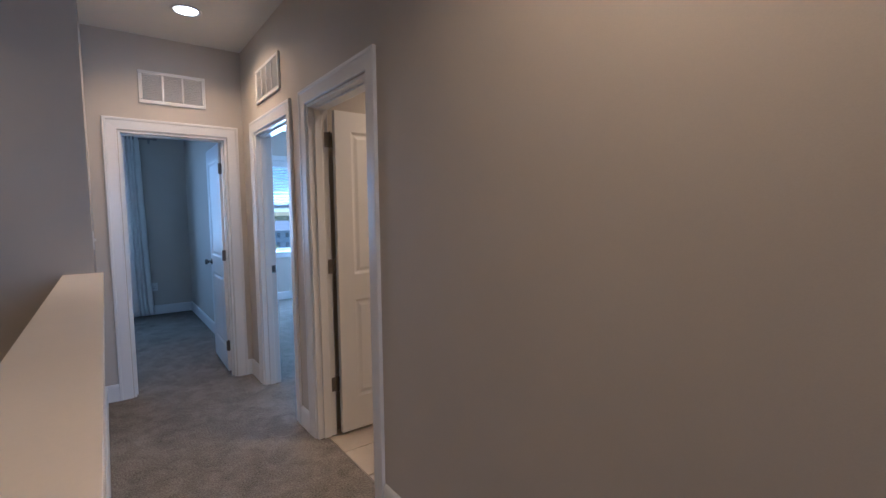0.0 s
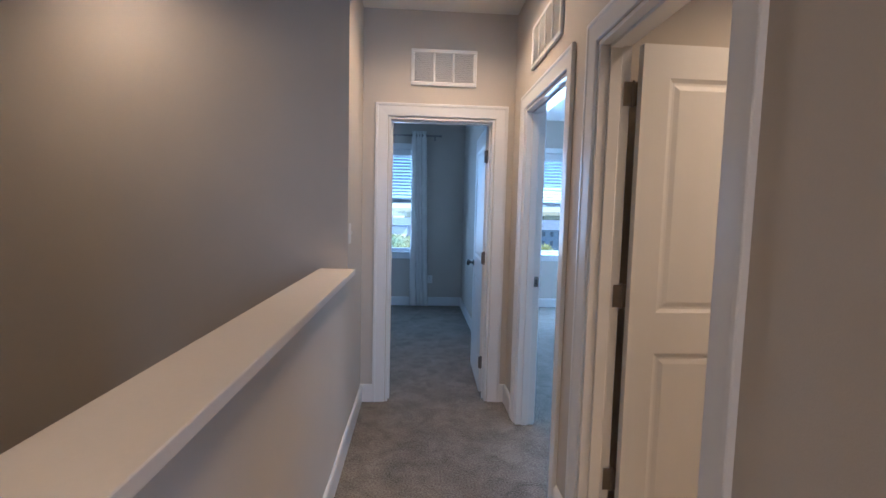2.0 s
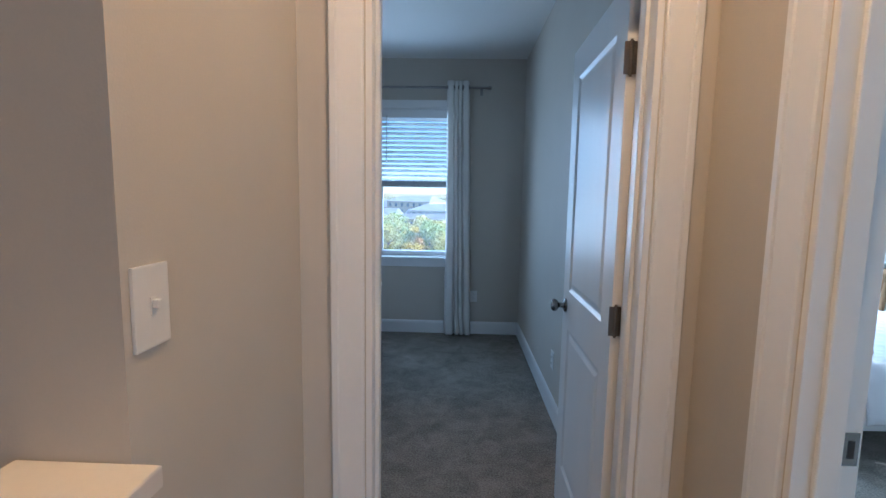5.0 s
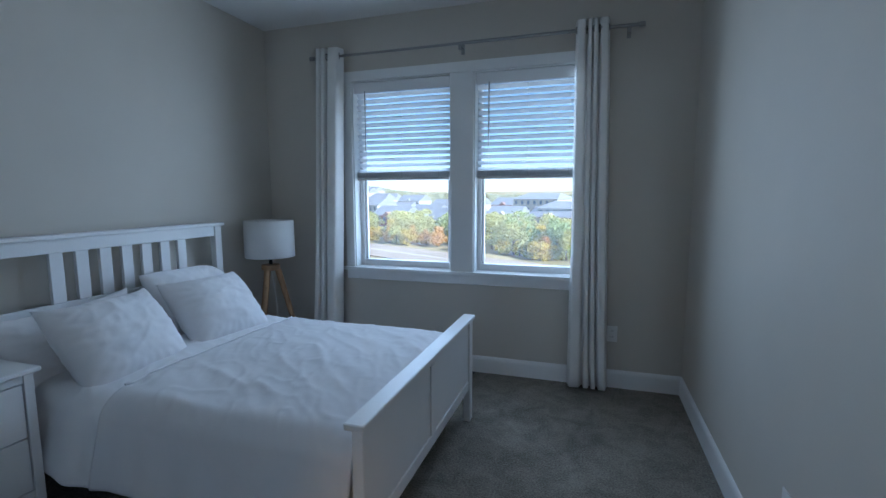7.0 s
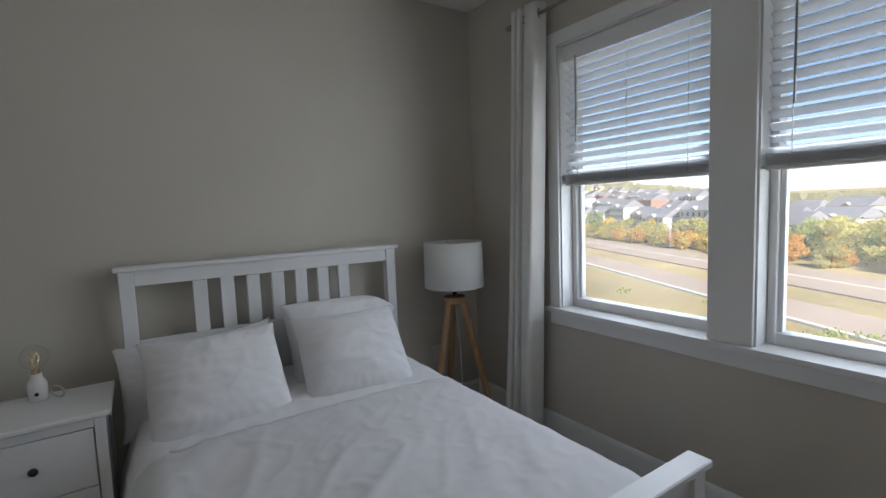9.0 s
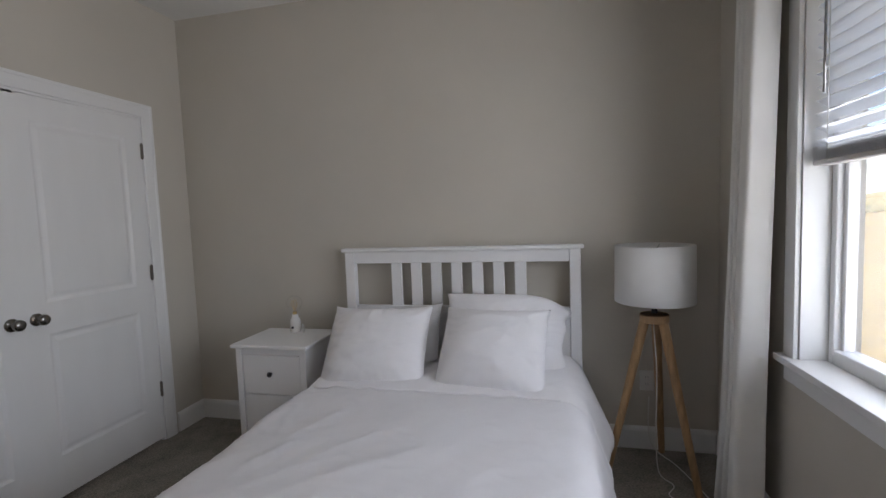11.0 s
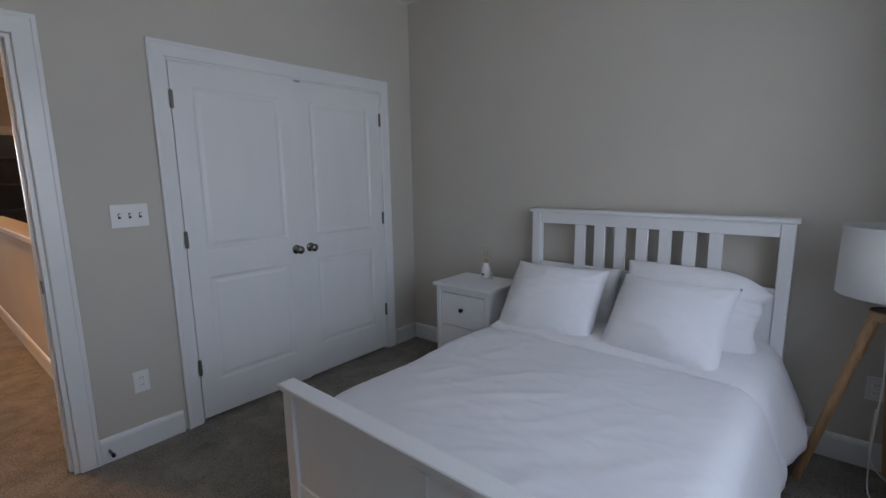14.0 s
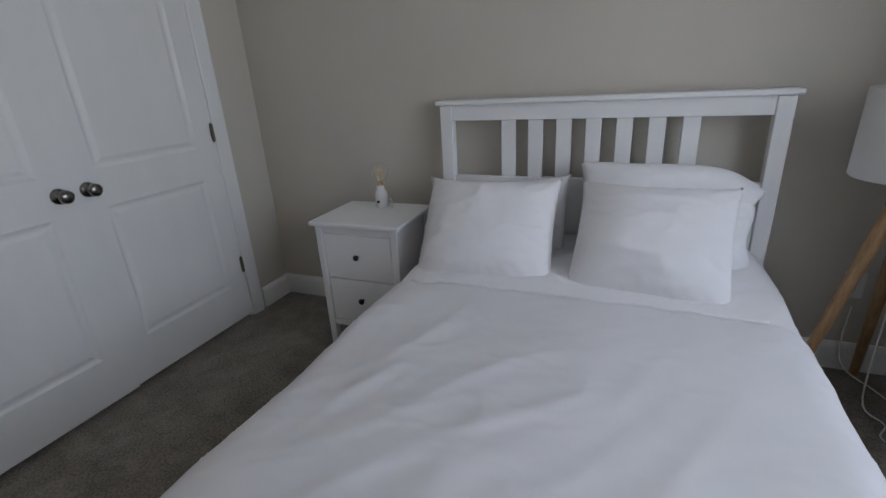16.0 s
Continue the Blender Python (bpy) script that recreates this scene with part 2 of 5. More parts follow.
def box(x0, x1, y0, y1, z0, z1, bev=0.0, bm=None, seg=1):
    own = bm is None
    b = bmesh.new()
    bmesh.ops.create_cube(b, size=1)
    bmesh.ops.transform(b, matrix=Matrix.Translation(((x0 + x1) / 2, (y0 + y1) / 2, (z0 + z1) / 2)) @ Matrix.Diagonal((x1 - x0, y1 - y0, z1 - z0, 1)), verts=b.verts)
    if bev:
        bmesh.ops.bevel(b, geom=b.edges[:], offset=bev, segments=seg, profile=0.7, affect="EDGES", clamp_overlap=True)
    if own:
        return b
    me = bpy.data.meshes.new("tmp")
    b.to_mesh(me); b.free(); bm.from_mesh(me); bpy.data.meshes.remove(me)
    return bm


def boxes(rows, bev=0.0):
    bm = bmesh.new()
    for r in rows:
        box(*r, bev=bev, bm=bm)
    return bm


def rod(a, b, r, seg=12, r2=None, bm=None):
    """A round bar from a to b."""
    bm = bm or bmesh.new()
    a, b = Vector(a), Vector(b)
    m = Matrix.Translation((a + b) / 2) @ (b - a).to_track_quat("Z", "Y").to_matrix().to_4x4()
    bmesh.ops.create_cone(bm, cap_ends=True, segments=seg, radius1=r, radius2=r if r2 is None else r2, depth=(b - a).length, matrix=m)
    return bm


def lathe(profile, seg=24, m=None, bm=None):
    """A body turned round z from rows of (radius, z)."""
    bm = bm or bmesh.new()
    rings = []
    for r, z in profile:
        rings.append([bm.verts.new((r * math.cos(2 * math.pi * k / seg), r * math.sin(2 * math.pi * k / seg), z)) for k in range(seg)])
    for a, b in zip(rings, rings[1:]):
        for k in range(seg):
            bm.faces.new((a[k], a[(k + 1) % seg], b[(k + 1) % seg], b[k]))
    if profile[0][0] > 1e-4:
        bm.faces.new(rings[0])
    if profile[-1][0] > 1e-4:
        bm.faces.new(rings[-1])
    bmesh.ops.remove_doubles(bm, verts=bm.verts, dist=1e-5)
    if m is not None:
        bmesh.ops.transform(bm, matrix=m, verts=bm.verts)
    return bm


def tube(points, r, seg=8, bm=None):
    """A cord along points."""
    bm = bm or bmesh.new()
    pts = [Vector(p) for p in points]
    rings = []
    for i, p in enumerate(pts):
        d = (pts[min(i + 1, len(pts) - 1)] - pts[max(i - 1, 0)]).normalized()
        q = d.to_track_quat("Z", "Y")
        rings.append([bm.verts.new(p + q @ Vector((r * math.cos(2 * math.pi * k / seg), r * math.sin(2 * math.pi * k / seg), 0))) for k in range(seg)])
    for a, b in zip(rings, rings[1:]):
        for k in range(seg):
            bm.faces.new((a[k], a[(k + 1) % seg], b[(k + 1) % seg], b[k]))
    bm.faces.new(rings[0]); bm.faces.new(rings[-1])
    return bm


def holed(a0, a1, z0, z1, holes):
    """Rectangles that cover a wall but for its openings, given as (a0, a1, z0, z1)."""
    xs = sorted({a0, a1, *[h[0] for h in holes], *[h[1] for h in holes]})
    out = []
    for x0, x1 in zip(xs, xs[1:]):
        cut = sorted((h[2], h[3]) for h in holes if h[0] <= x0 + 1e-6 and h[1] >= x1 - 1e-6)
        z = z0
        for c0, c1 in cut:
            if c0 > z + 1e-6:
                out.append((x0, x1, z, c0))
            z = c1
        if z < z1 - 1e-6:
            out.append((x0, x1, z, z1))
    return out


def wall_y(name, y0, y1, x0, x1, z0=-0.02, z1=None, holes=(), material=None, label="matt greige painted wall"):
    bm = boxes([(a, b, y0, y1, c, d) for a, b, c, d in holed(x0, x1, z0, CEIL + 0.1 if z1 is None else z1, holes)])
    return struct(name, bm, material or M_WALL, label, "wall")


def wall_x(name, x0, x1, y0, y1, z0=-0.02, z1=None, holes=(), material=None, label="matt greige painted wall"):
    bm = boxes([(x0, x1, a, b, c, d) for a, b, c, d in holed(y0, y1, z0, CEIL + 0.1 if z1 is None else z1, holes)])
    return struct(name, bm, material or M_WALL, label, "wall")


BASE_PROFILE = ((0.0, 0.0), (0.015, 0.0), (0.015, 0.105), (0.012, 0.118), (0.006, 0.128), (0.0, 0.130))


def baseboard(a, b, inward):
    """A skirting along the floor from a to b, proud towards inward."""
    bm = bmesh.new()
    ends = []
    for p in (a, b):
        ends.append([bm.verts.new((p[0] + inward[0] * d, p[1] + inward[1] * d, z)) for d, z in BASE_PROFILE])
    n = len(BASE_PROFILE)
    for k in range(n):
        bm.faces.new((ends[0][k], ends[0][(k + 1) % n], ends[1][(k + 1) % n], ends[1][k]))
    bm.faces.new(ends[0]); bm.faces.new(ends[1])
    return struct("baseboard", bm, M_TRIM, "glossy white painted baseboard along the carpet", "baseboard")


CASING = ((0.004, 0.0), (0.004, 0.009), (0.009, 0.012), (0.070, 0.0155), (0.075, 0.019), (0.089, 0.019), (0.092, 0.016), (0.092, 0.0))


def casing(u0, u1, z0, z1, place, bottom=False, profile=CASING):
    """A mitred architrave round an opening; place(u, z, v) gives the point at u, z standing v off the wall."""
    bm = bmesh.new()
    path = [(u0, z0, -1, -1 if bottom else 0), (u0, z1, -1, 1), (u1, z1, 1, 1), (u1, z0, 1, -1 if bottom else 0)]
    rings = [[bm.verts.new(place(u + su * o, z + sz * o, v)) for o, v in profile] for u, z, su, sz in path]
    n = len(profile)
    pairs = list(zip(rings, rings[1:])) + ([(rings[3], rings[0])] if bottom else [])
    for a, b in pairs:
        for k in range(n):
            bm.faces.new((a[k], a[(k + 1) % n], b[(k + 1) % n], b[k]))
    if not bottom:
        bm.faces.new(rings[0]); bm.faces.new(rings[3])
    return bm


def leaf_mesh(w, h, t, panels):
    """A moulded two-panel door leaf: x 0..w, y 0..t, z 0..h, panelled on both faces."""
    bm = bmesh.new()

    def quad(a, b, c, d):
        bm.faces.new([bm.verts.new(p) for p in (a, b, c, d)])
    px0, px1 = panels[0][0], panels[0][1]
    for y, s in ((0.0, 1), (t, -1)):
        quad((0, y, 0), (px0, y, 0), (px0, y, h), (0, y, h))
        quad((px1, y, 0), (w, y, 0), (w, y, h), (px1, y, h))
        zs = [0.0] + [z for p in panels for z in p[2:]] + [h]
        for z0, z1 in zip(zs[::2], zs[1::2]):
            quad((px0, y, z0), (px1, y, z0), (px1, y, z1), (px0, y, z1))
        for x0, x1, z0, z1 in panels:
            rings = [[(x0 + o, y + s * d, z0 + o), (x1 - o, y + s * d, z0 + o), (x1 - o, y + s * d, z1 - o), (x0 + o, y + s * d, z1 - o)]
                     for o, d in ((0, 0), (0.006, 0.003), (0.015, 0.0065), (0.024, 0.0065), (0.042, 0.002))]
            for a, b in zip(rings, rings[1:]):
                for k in range(4):
                    quad(a[k], a[(k + 1) % 4], b[(k + 1) % 4], b[k])
            quad(*rings[-1])
    for e in (0.0, w):
        quad((e, 0, 0), (e, t, 0), (e, t, h), (e, 0, h))
    for e in (0.0, h):
        quad((0, 0, e), (w, 0, e), (w, t, e), (0, t, e))
    bmesh.ops.remove_doubles(bm, verts=bm.verts, dist=1e-5)
    return bm


def door_leaf(parent, w, h, m, knob=None, t=0.035, knob_both=True):
    """A leaf with its round knobs; m lays the hinge edge's foot in the world."""
    st = 0.105
    panels = [(st, w - st, 0.21, 0.84), (st, w - st, 1.0, h - 0.12)]
    leaf = part("door_leaf", leaf_mesh(w, h, t, panels), M_DOOR, parent, "white two-panel moulded door leaf")
    leaf.matrix_local = m
    if knob:
        for y, s in (((0.0, -1), (t, 1)) if knob_both else (((t, 1),) if knob_both is None else ((0.0, -1),))):
            prof = [(0.0, 0.0), (0.031, 0.0), (0.031, 0.004), (0.024, 0.009), (0.012, 0.012), (0.011, 0.030), (0.020, 0.036), (0.027, 0.046), (0.026, 0.056), (0.018, 0.063), (0.0, 0.065)]
            k = part("door_knob", lathe(prof, 24, pose(knob[0], y, knob[1], -90 * s, 0, 0) if s > 0 else pose(knob[0], y, knob[1], 90, 0, 0)), M_NICKEL, leaf, "round satin nickel door knob", smooth=True)
    return leaf


def hinge_on(parent, x, y, z, turn=0.0, wide=0.03):
    """A butt hinge: barrel and two plates, turned about z."""
    bm = rod((0, 0, -0.045), (0, 0, 0.045), 0.0065, 10)
    rod((0, 0, -0.05), (0, 0, -0.045), 0.004, 8, bm=bm)
    rod((0, 0, 0.045), (0, 0, 0.05), 0.004, 8, bm=bm)
    box(-wide, -0.004, -0.0015, 0.0015, -0.044, 0.044, bm=bm)
    box(0.004, wide, -0.0015, 0.0015, -0.044, 0.044, bm=bm)
    bmesh.ops.transform(bm, matrix=pose(x, y, z, 0, 0, turn), verts=bm.verts)
    return part("hinge", bm, M_HINGE, parent, "dark satin metal butt hinge")

# ---- large structure ----
RX0, RX1, RY0, RY1 = -2.80, 0.51, 0.12, 3.46      # bedroom at the end of the hall
HX0, HX1 = -0.55, 0.51                             # hall
FAR = -6.30
WINS = [(-1.99, -1.15, 0.79, 2.29), (-0.98, -0.18, 0.79, 2.29)]
WINS2 = [(1.56, 2.32, 0.79, 2.29), (2.52, 3.32, 0.79, 2.29)]
R2X1 = 4.12
struct("floor", boxes([(-2.9, -0.57, -0.6, RY1 + 0.2, -0.12, 0.0), (-0.57, R2X1 + 0.2, -1.3, RY1 + 0.2, -0.12, 0.0), (-0.57, 0.57, FAR - 0.06, -1.3, -0.12, 0.0), (-2.9, -0.57, FAR, -3.9, -0.12, 0.0), (-2.0, 2.2, -9.5, FAR - 0.06, -0.12, 0.0)]), M_CARPET, "grey-brown cut pile carpet with trodden marks", "carpet")
struct("ceiling", boxes([(-2.9, R2X1 + 0.2, -9.5, RY1 + 0.2, CEIL, CEIL + 0.12)]), M_CEIL, "matt off-white painted ceiling", "ceiling")
wall_y("wall_north", RY1, RY1 + 0.2, RX0 - 0.12, R2X1 + 0.12, holes=[*WINS, *WINS2])
wall_x("wall_west", RX0 - 0.12, RX0, -0.655, RY1)
wall_x("wall_partition", RX1, RX1 + 0.12, 0.0, RY1)
wall_y("wall_hall_end", 0.0, 0.12, RX0, RX1, holes=[(-0.372, 0.372, -0.02, 2.04), (-2.46, -0.955, -0.02, 2.055)])
wall_x("wall_hall_east", HX1, HX1 + 0.12, FAR, 0.0, holes=[(-2.285, -1.515, -0.02, 2.04), (-1.16, -0.36, -0.02, 2.04)])
wall_x("wall_hall_west", HX0 - 0.12, HX0, -0.535, 0.0, z0=-0.02)
wall_y("wall_stair_north", -0.655, -0.535, RX0, HX0, z0=-2.8)
wall_x("wall_stair_west", RX0 - 0.12, RX0, -5.6, -0.655, z0=-2.8)
wall_y("wall_landing", -5.72, -5.6, RX0, -0.40, holes=[(-1.55, -0.72, -0.02, 2.04)])
wall_x("wall_return", -0.52, -0.40, FAR, -5.72)
wall_y("wall_far", FAR - 0.12, FAR, -0.52, HX1 + 0.12, holes=[(-0.22, 0.46, -0.02, 2.04)])
wall_y("wall_store_back", -7.2, -7.1, RX0, -0.52, material=M_STORE_GLOOM, label="store room back wall, its gloom put into the colour")
wall_y("wall_stair_south", -4.02, -3.9, RX0, -0.71, z0=-2.8, z1=-0.12)
struct("lower_floor", boxes([(RX0, HX1, -4.0, -0.5, -2.92, -2.8)]), M_CARPET, "grey carpet on the lower floor", "carpet")
# half wall with its painted cap
struct("wall_half", boxes([(-0.69, HX0, -3.90, -0.655, -2.8, 1.020)]), M_WALL, "low greige painted half wall beside the stairwell", "wall")
struct("trim", box(-0.706, -0.506, -3.925, -0.6565, 1.0205, 1.052, bev=0.006, seg=3), M_CAP, "white painted wooden cap on the half wall", "trim")
# added strip, imitates the soft pale band of light below the cap
struct("trim", box(HX0 + 0.0005, HX0 + 0.016, -3.90, -0.66, 0.990, 1.0195, bev=0.004), M_TRIM, "narrow white strip added for the pale light band under the cap", "trim")
# bathroom shell
BX1 = 2.3
wall_x("wall_bath_east", BX1, BX1 + 0.1, -3.0, -1.3)
wall_y("wall_bath_south", -3.1, -3.0, HX1 + 0.12, BX1 + 0.1)
wall_y("wall_bath_north", -1.42, -1.30, HX1 + 0.12, R2X1 + 0.12)
struct("floor_bath", boxes([(0.57, BX1, -3.0, -1.42, -0.12, -0.008)]), M_GROUT, "grey grout bed of the bathroom floor", "floor")
# second bedroom shell, with a window to the east that lets the sun in
wall_x("wall_east", R2X1, R2X1 + 0.18, -1.3, RY1, holes=[(0.10, 1.05, 0.8, 2.29)])
# far room shell
wall_y("wall_far_room", -9.62, -9.5, -2.0, 2.3, holes=[(0.14, 0.88, 0.80, 2.29)])
wall_x("wall_far_room_west", -2.12, -2.0, -9.5, -7.2)
wall_x("wall_far_room_east", 2.2, 2.32, -9.5, -6.42)
wall_y("wall_far_room_north", FAR - 0.12, FAR, HX1 + 0.12, 2.32)

# skirtings
for a, b, n in (((RX0, RY1), (RX1, RY1), (0, -1)), ((RX0, RY0), (RX0, RY1), (1, 0)), ((RX1, RY0), (RX1, RY1), (-1, 0)),
                ((RX0, RY0), (-2.56, RY0), (0, 1)), ((-0.86, RY0), (-0.465, RY0), (0, 1)),
                ((HX0, -0.655), (HX0, 0.0), (1, 0)), ((HX0, -3.90), (HX0, -0.655), (1, 0)), ((HX0, 0.0), (-0.462, 0.0), (0, -1)), ((0.462, 0.0), (HX1, 0.0), (0, -1)),
                ((HX1, -0.262), (HX1, 0.0), (-1, 0)), ((HX1, -1.417), (HX1, -1.258), (-1, 0)), ((HX1, FAR), (HX1, -2.383), (-1, 0)),
                ((-0.40, FAR), (-0.40, -5.6), (1, 0)), ((-0.63, -5.6), (-0.40, -5.6), (0, 1)), ((-0.40, FAR), (-0.32, FAR), (0, 1)),
                ((0.63, RY1), (R2X1, RY1), (0, -1)), ((R2X1, -1.3), (R2X1, RY1), (-1, 0)), ((0.63, 0.0), (0.63, RY1), (1, 0)),
                ((-2.0, -9.5), (2.2, -9.5), (0, 1))):
    baseboard(a, b, n)


def jamb_y(parent, u0, u1, y0, y1, z1, t=0.017, stop=None):
    """The lining of an opening in a wall across y."""
    for a, b in ((u0, u0 + t), (u1 - t, u1)):
        part("jamb", box(a, b, y0 - 0.001, y1 + 0.001, 0.0, z1 - t, 0.001), M_TRIM, parent)
    part("jamb_head", box(u0, u1, y0 - 0.001, y1 + 0.001, z1 - t, z1 - 0.001, 0.001), M_TRIM, parent)
    if stop:
        for a, b in ((u0 + t, u0 + t + 0.012), (u1 - t - 0.012, u1 - t)):
            part("door_stop", box(a, b, stop[0], stop[1], 0.0, z1 - t - 0.012, 0.002), M_TRIM, parent)
        part("door_stop", box(u0 + t, u1 - t, stop[0], stop[1], z1 - t - 0.012, z1 - t, 0.002), M_TRIM, parent)


def jamb_x(parent, u0, u1, x0, x1, z1, t=0.017, stop=None):
    """The lining of an opening in a wall across x."""
    for a, b in ((u0, u0 + t), (u1 - t, u1)):
        part("jamb", box(x0 - 0.001, x1 + 0.001, a, b, 0.0, z1 - t, 0.001), M_TRIM, parent)
    part("jamb_head", box(x0 - 0.001, x1 + 0.001, u0, u1, z1 - t, z1 - 0.001, 0.001), M_TRIM, parent)
    if stop:
        for a, b in ((u0 + t, u0 + t + 0.012), (u1 - t - 0.012, u1 - t)):
            part("door_stop", box(stop[0], stop[1], a, b, 0.0, z1 - t - 0.012, 0.002), M_TRIM, parent)
        part("door_stop", box(stop[0], stop[1], u0 + t, u1 - t, z1 - t - 0.012, z1 - t, 0.002), M_TRIM, parent)


def off_y(y, s):
    return lambda u, z, v: (u, y + s * v, z)


def off_x(x, s):
    return lambda u, z, v: (x + s * v, u, z)


# door at the end of the hall, standing open into the bedroom
d1 = thing("door_1", "white two-panel bedroom door standing open against the wall", "door", kind="structure")
jamb_y(d1, -0.372, 0.372, 0.0, 0.12, 2.04, stop=(0.045, 0.078))
part("architrave", casing(-0.372, 0.372, 0.0, 2.04, off_y(0.0, -1)), M_TRIM, d1)
part("architrave", casing(-0.372, 0.372, 0.0, 2.04, off_y(0.12, 1)), M_TRIM, d1)
door_leaf(d1, 0.69, 2.0, pose(0.368, 0.136, 0.018, 0, 0, 88.5), knob=(0.63, 0.93))
for z in (0.25, 1.05, 1.80):
    hinge_on(d1, 0.343, 0.131, z, 0, 0.019)
part("strike_plate", box(-0.3485, -0.3465, 0.085, 0.115, 0.915, 0.975), M_NICKEL, d1, "small metal strike plate")

# bathroom door, open inwards
d2 = thing("door_2", "white two-panel bathroom door standing open inwards", "door", kind="structure")
jamb_x(d2, -2.285, -1.515, HX1, HX1 + 0.12, 2.04, stop=(0.545, 0.59))
part("architrave", casing(-2.285, -1.515, 0.0, 2.04, off_x(HX1, -1)), M_TRIM, d2)
part("architrave", casing(-2.285, -1.515, 0.0, 2.04, off_x(HX1 + 0.12, 1)), M_TRIM, d2)
door_leaf(d2, 0.70, 2.0, pose(0.655, -1.577, 0.018, 0, 0, 1.0), knob=(0.64, 0.93))
for z in (0.33, 1.075, 1.845):
    hinge_on(d2, 0.640, -1.539, z, 0, 0.036)

# opening of the second bedroom
d3 = thing("door_3", "white painted doorway of the second bedroom", "doorway", kind="structure")
jamb_x(d3, -1.16, -0.36, HX1, HX1 + 0.12, 2.04, stop=(0.545, 0.59))
part("architrave", casing(-1.16, -0.36, 0.0, 2.04, off_x(HX1, -1)), M_TRIM, d3)
part("architrave", casing(-1.16, -0.36, 0.0, 2.04, off_x(HX1 + 0.12, 1)), M_TRIM, d3)
sp = part("strike_plate", boxes([(0.596, 0.626, -0.3785, -0.376, 0.92, 0.985)], 0.0005), M_NICKEL, d3, "bright metal strike plate in the jamb")
part("latch_hole", box(0.605, 0.617, -0.3795, -0.3786, 0.935, 0.97), M_SLOT, sp)

# closet double doors
d4 = thing("door_4", "white double closet doors with two panels each, one barely ajar", "closet door", kind="structure")
jamb_y(d4, -2.46, -0.955, 0.0, 0.12, 2.055)
part("architrave", casing(-2.452, -0.963, 0.0, 2.047, off_y(0.121, 1), profile=[(o * 0.9, v) for o, v in CASING]), M_TRIM, d4)
LW = (2.46 - 0.955 - 0.034 - 0.012) / 2
l1 = door_leaf(d4, LW, 2.015, pose(-0.975, 0.124, 0.02, 0, 0, 178.9), knob=(LW - 0.055, 0.925), knob_both=False)
l2 = door_leaf(d4, LW, 2.015, pose(-2.44, 0.089, 0.02), knob=(LW - 0.055, 0.925), knob_both=None)
for x in (-0.9735, -2.4415):
    for z in (0.34, 1.09, 1.84):
        hinge_on(d4, x, 0.132, z, 0, 0.010)
part("roller_catch", box(-1.76, -1.66, 0.10, 0.124, 2.026, 2.037), M_DARK, d4)
# dark sheet right behind the leaves paints the shade in their gaps
struct("closet_void", boxes([(-2.44, -0.97, 0.02, 0.03, 0.0, 2.04)]), M_SLOT, "dark sheet for the shade in the closet door gaps", "closet")

# doorways at the far end of the hall
d5 = thing("door_5", "white painted doorway of a far bright room", "doorway", kind="structure")
jamb_y(d5, -0.22, 0.46, FAR - 0.12, FAR, 2.04)
part("architrave", casing(-0.22, 0.46, 0.0, 2.04, off_y(FAR, 1)), M_TRIM, d5)
door_leaf(d5, 0.64, 2.0, pose(-0.20, FAR - 0.135, 0.018, 0, 0, -166), knob=(0.58, 0.93))
for z in (0.25, 1.05, 1.80):
    hinge_on(d5, -0.2, FAR - 0.125, z, 90, 0.03)
d6 = thing("door_6", "white painted doorway of a dark store room", "doorway", kind="structure")
jamb_y(d6, -1.55, -0.72, -5.72, -5.6, 2.04)
part("architrave", casing(-1.55, -0.72, 0.0, 2.04, off_y(-5.6, 1)), M_TRIM, d6)
for z in (0.85, 1.80):
    hinge_on(d6, -0.737, -5.61, z, 90, 0.03)
shelf = thing("shelving", "store room shelves, coloured dark for the unlit room", "shelf")
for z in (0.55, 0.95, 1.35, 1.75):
    part("shelf", box(-1.75, -0.56, -7.09, -6.75, z, z + 0.03, 0.003), M_STORE_GLOOM, shelf)
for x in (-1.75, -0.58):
    part("upright", box(x, x + 0.02, -7.09, -6.75, 0.0, 1.9, 0.002), M_STORE_GLOOM, shelf)


# ---- windows ----
def slat_mesh(w):
    bm = bmesh.new()
    rows = []
    for k in range(5):
        y = -0.024 + 0.012 * k
        z = 0.0032 * (1 - (y / 0.024) ** 2)
        rows.append([bm.verts.new((s * w / 2, y, z + d)) for d in (0.0, 0.0022) for s in (-1, 1)])
    for a, b in zip(rows, rows[1:]):
        bm.faces.new((a[0], a[1], b[1], b[0])); bm.faces.new((a[2], b[2], b[3], a[3]))
        bm.faces.new((a[0], b[0], b[2], a[2])); bm.faces.new((a[1], a[3], b[3], b[1]))
    bm.faces.new((rows[0][0], rows[0][2], rows[0][3], rows[0][1])); bm.faces.new((rows[4][0], rows[4][1], rows[4][3], rows[4][2]))
    me = bpy.data.meshes.new("slat")
    bm.to_mesh(me); bm.free()
    me.materials.append(M_SLAT)
    return me


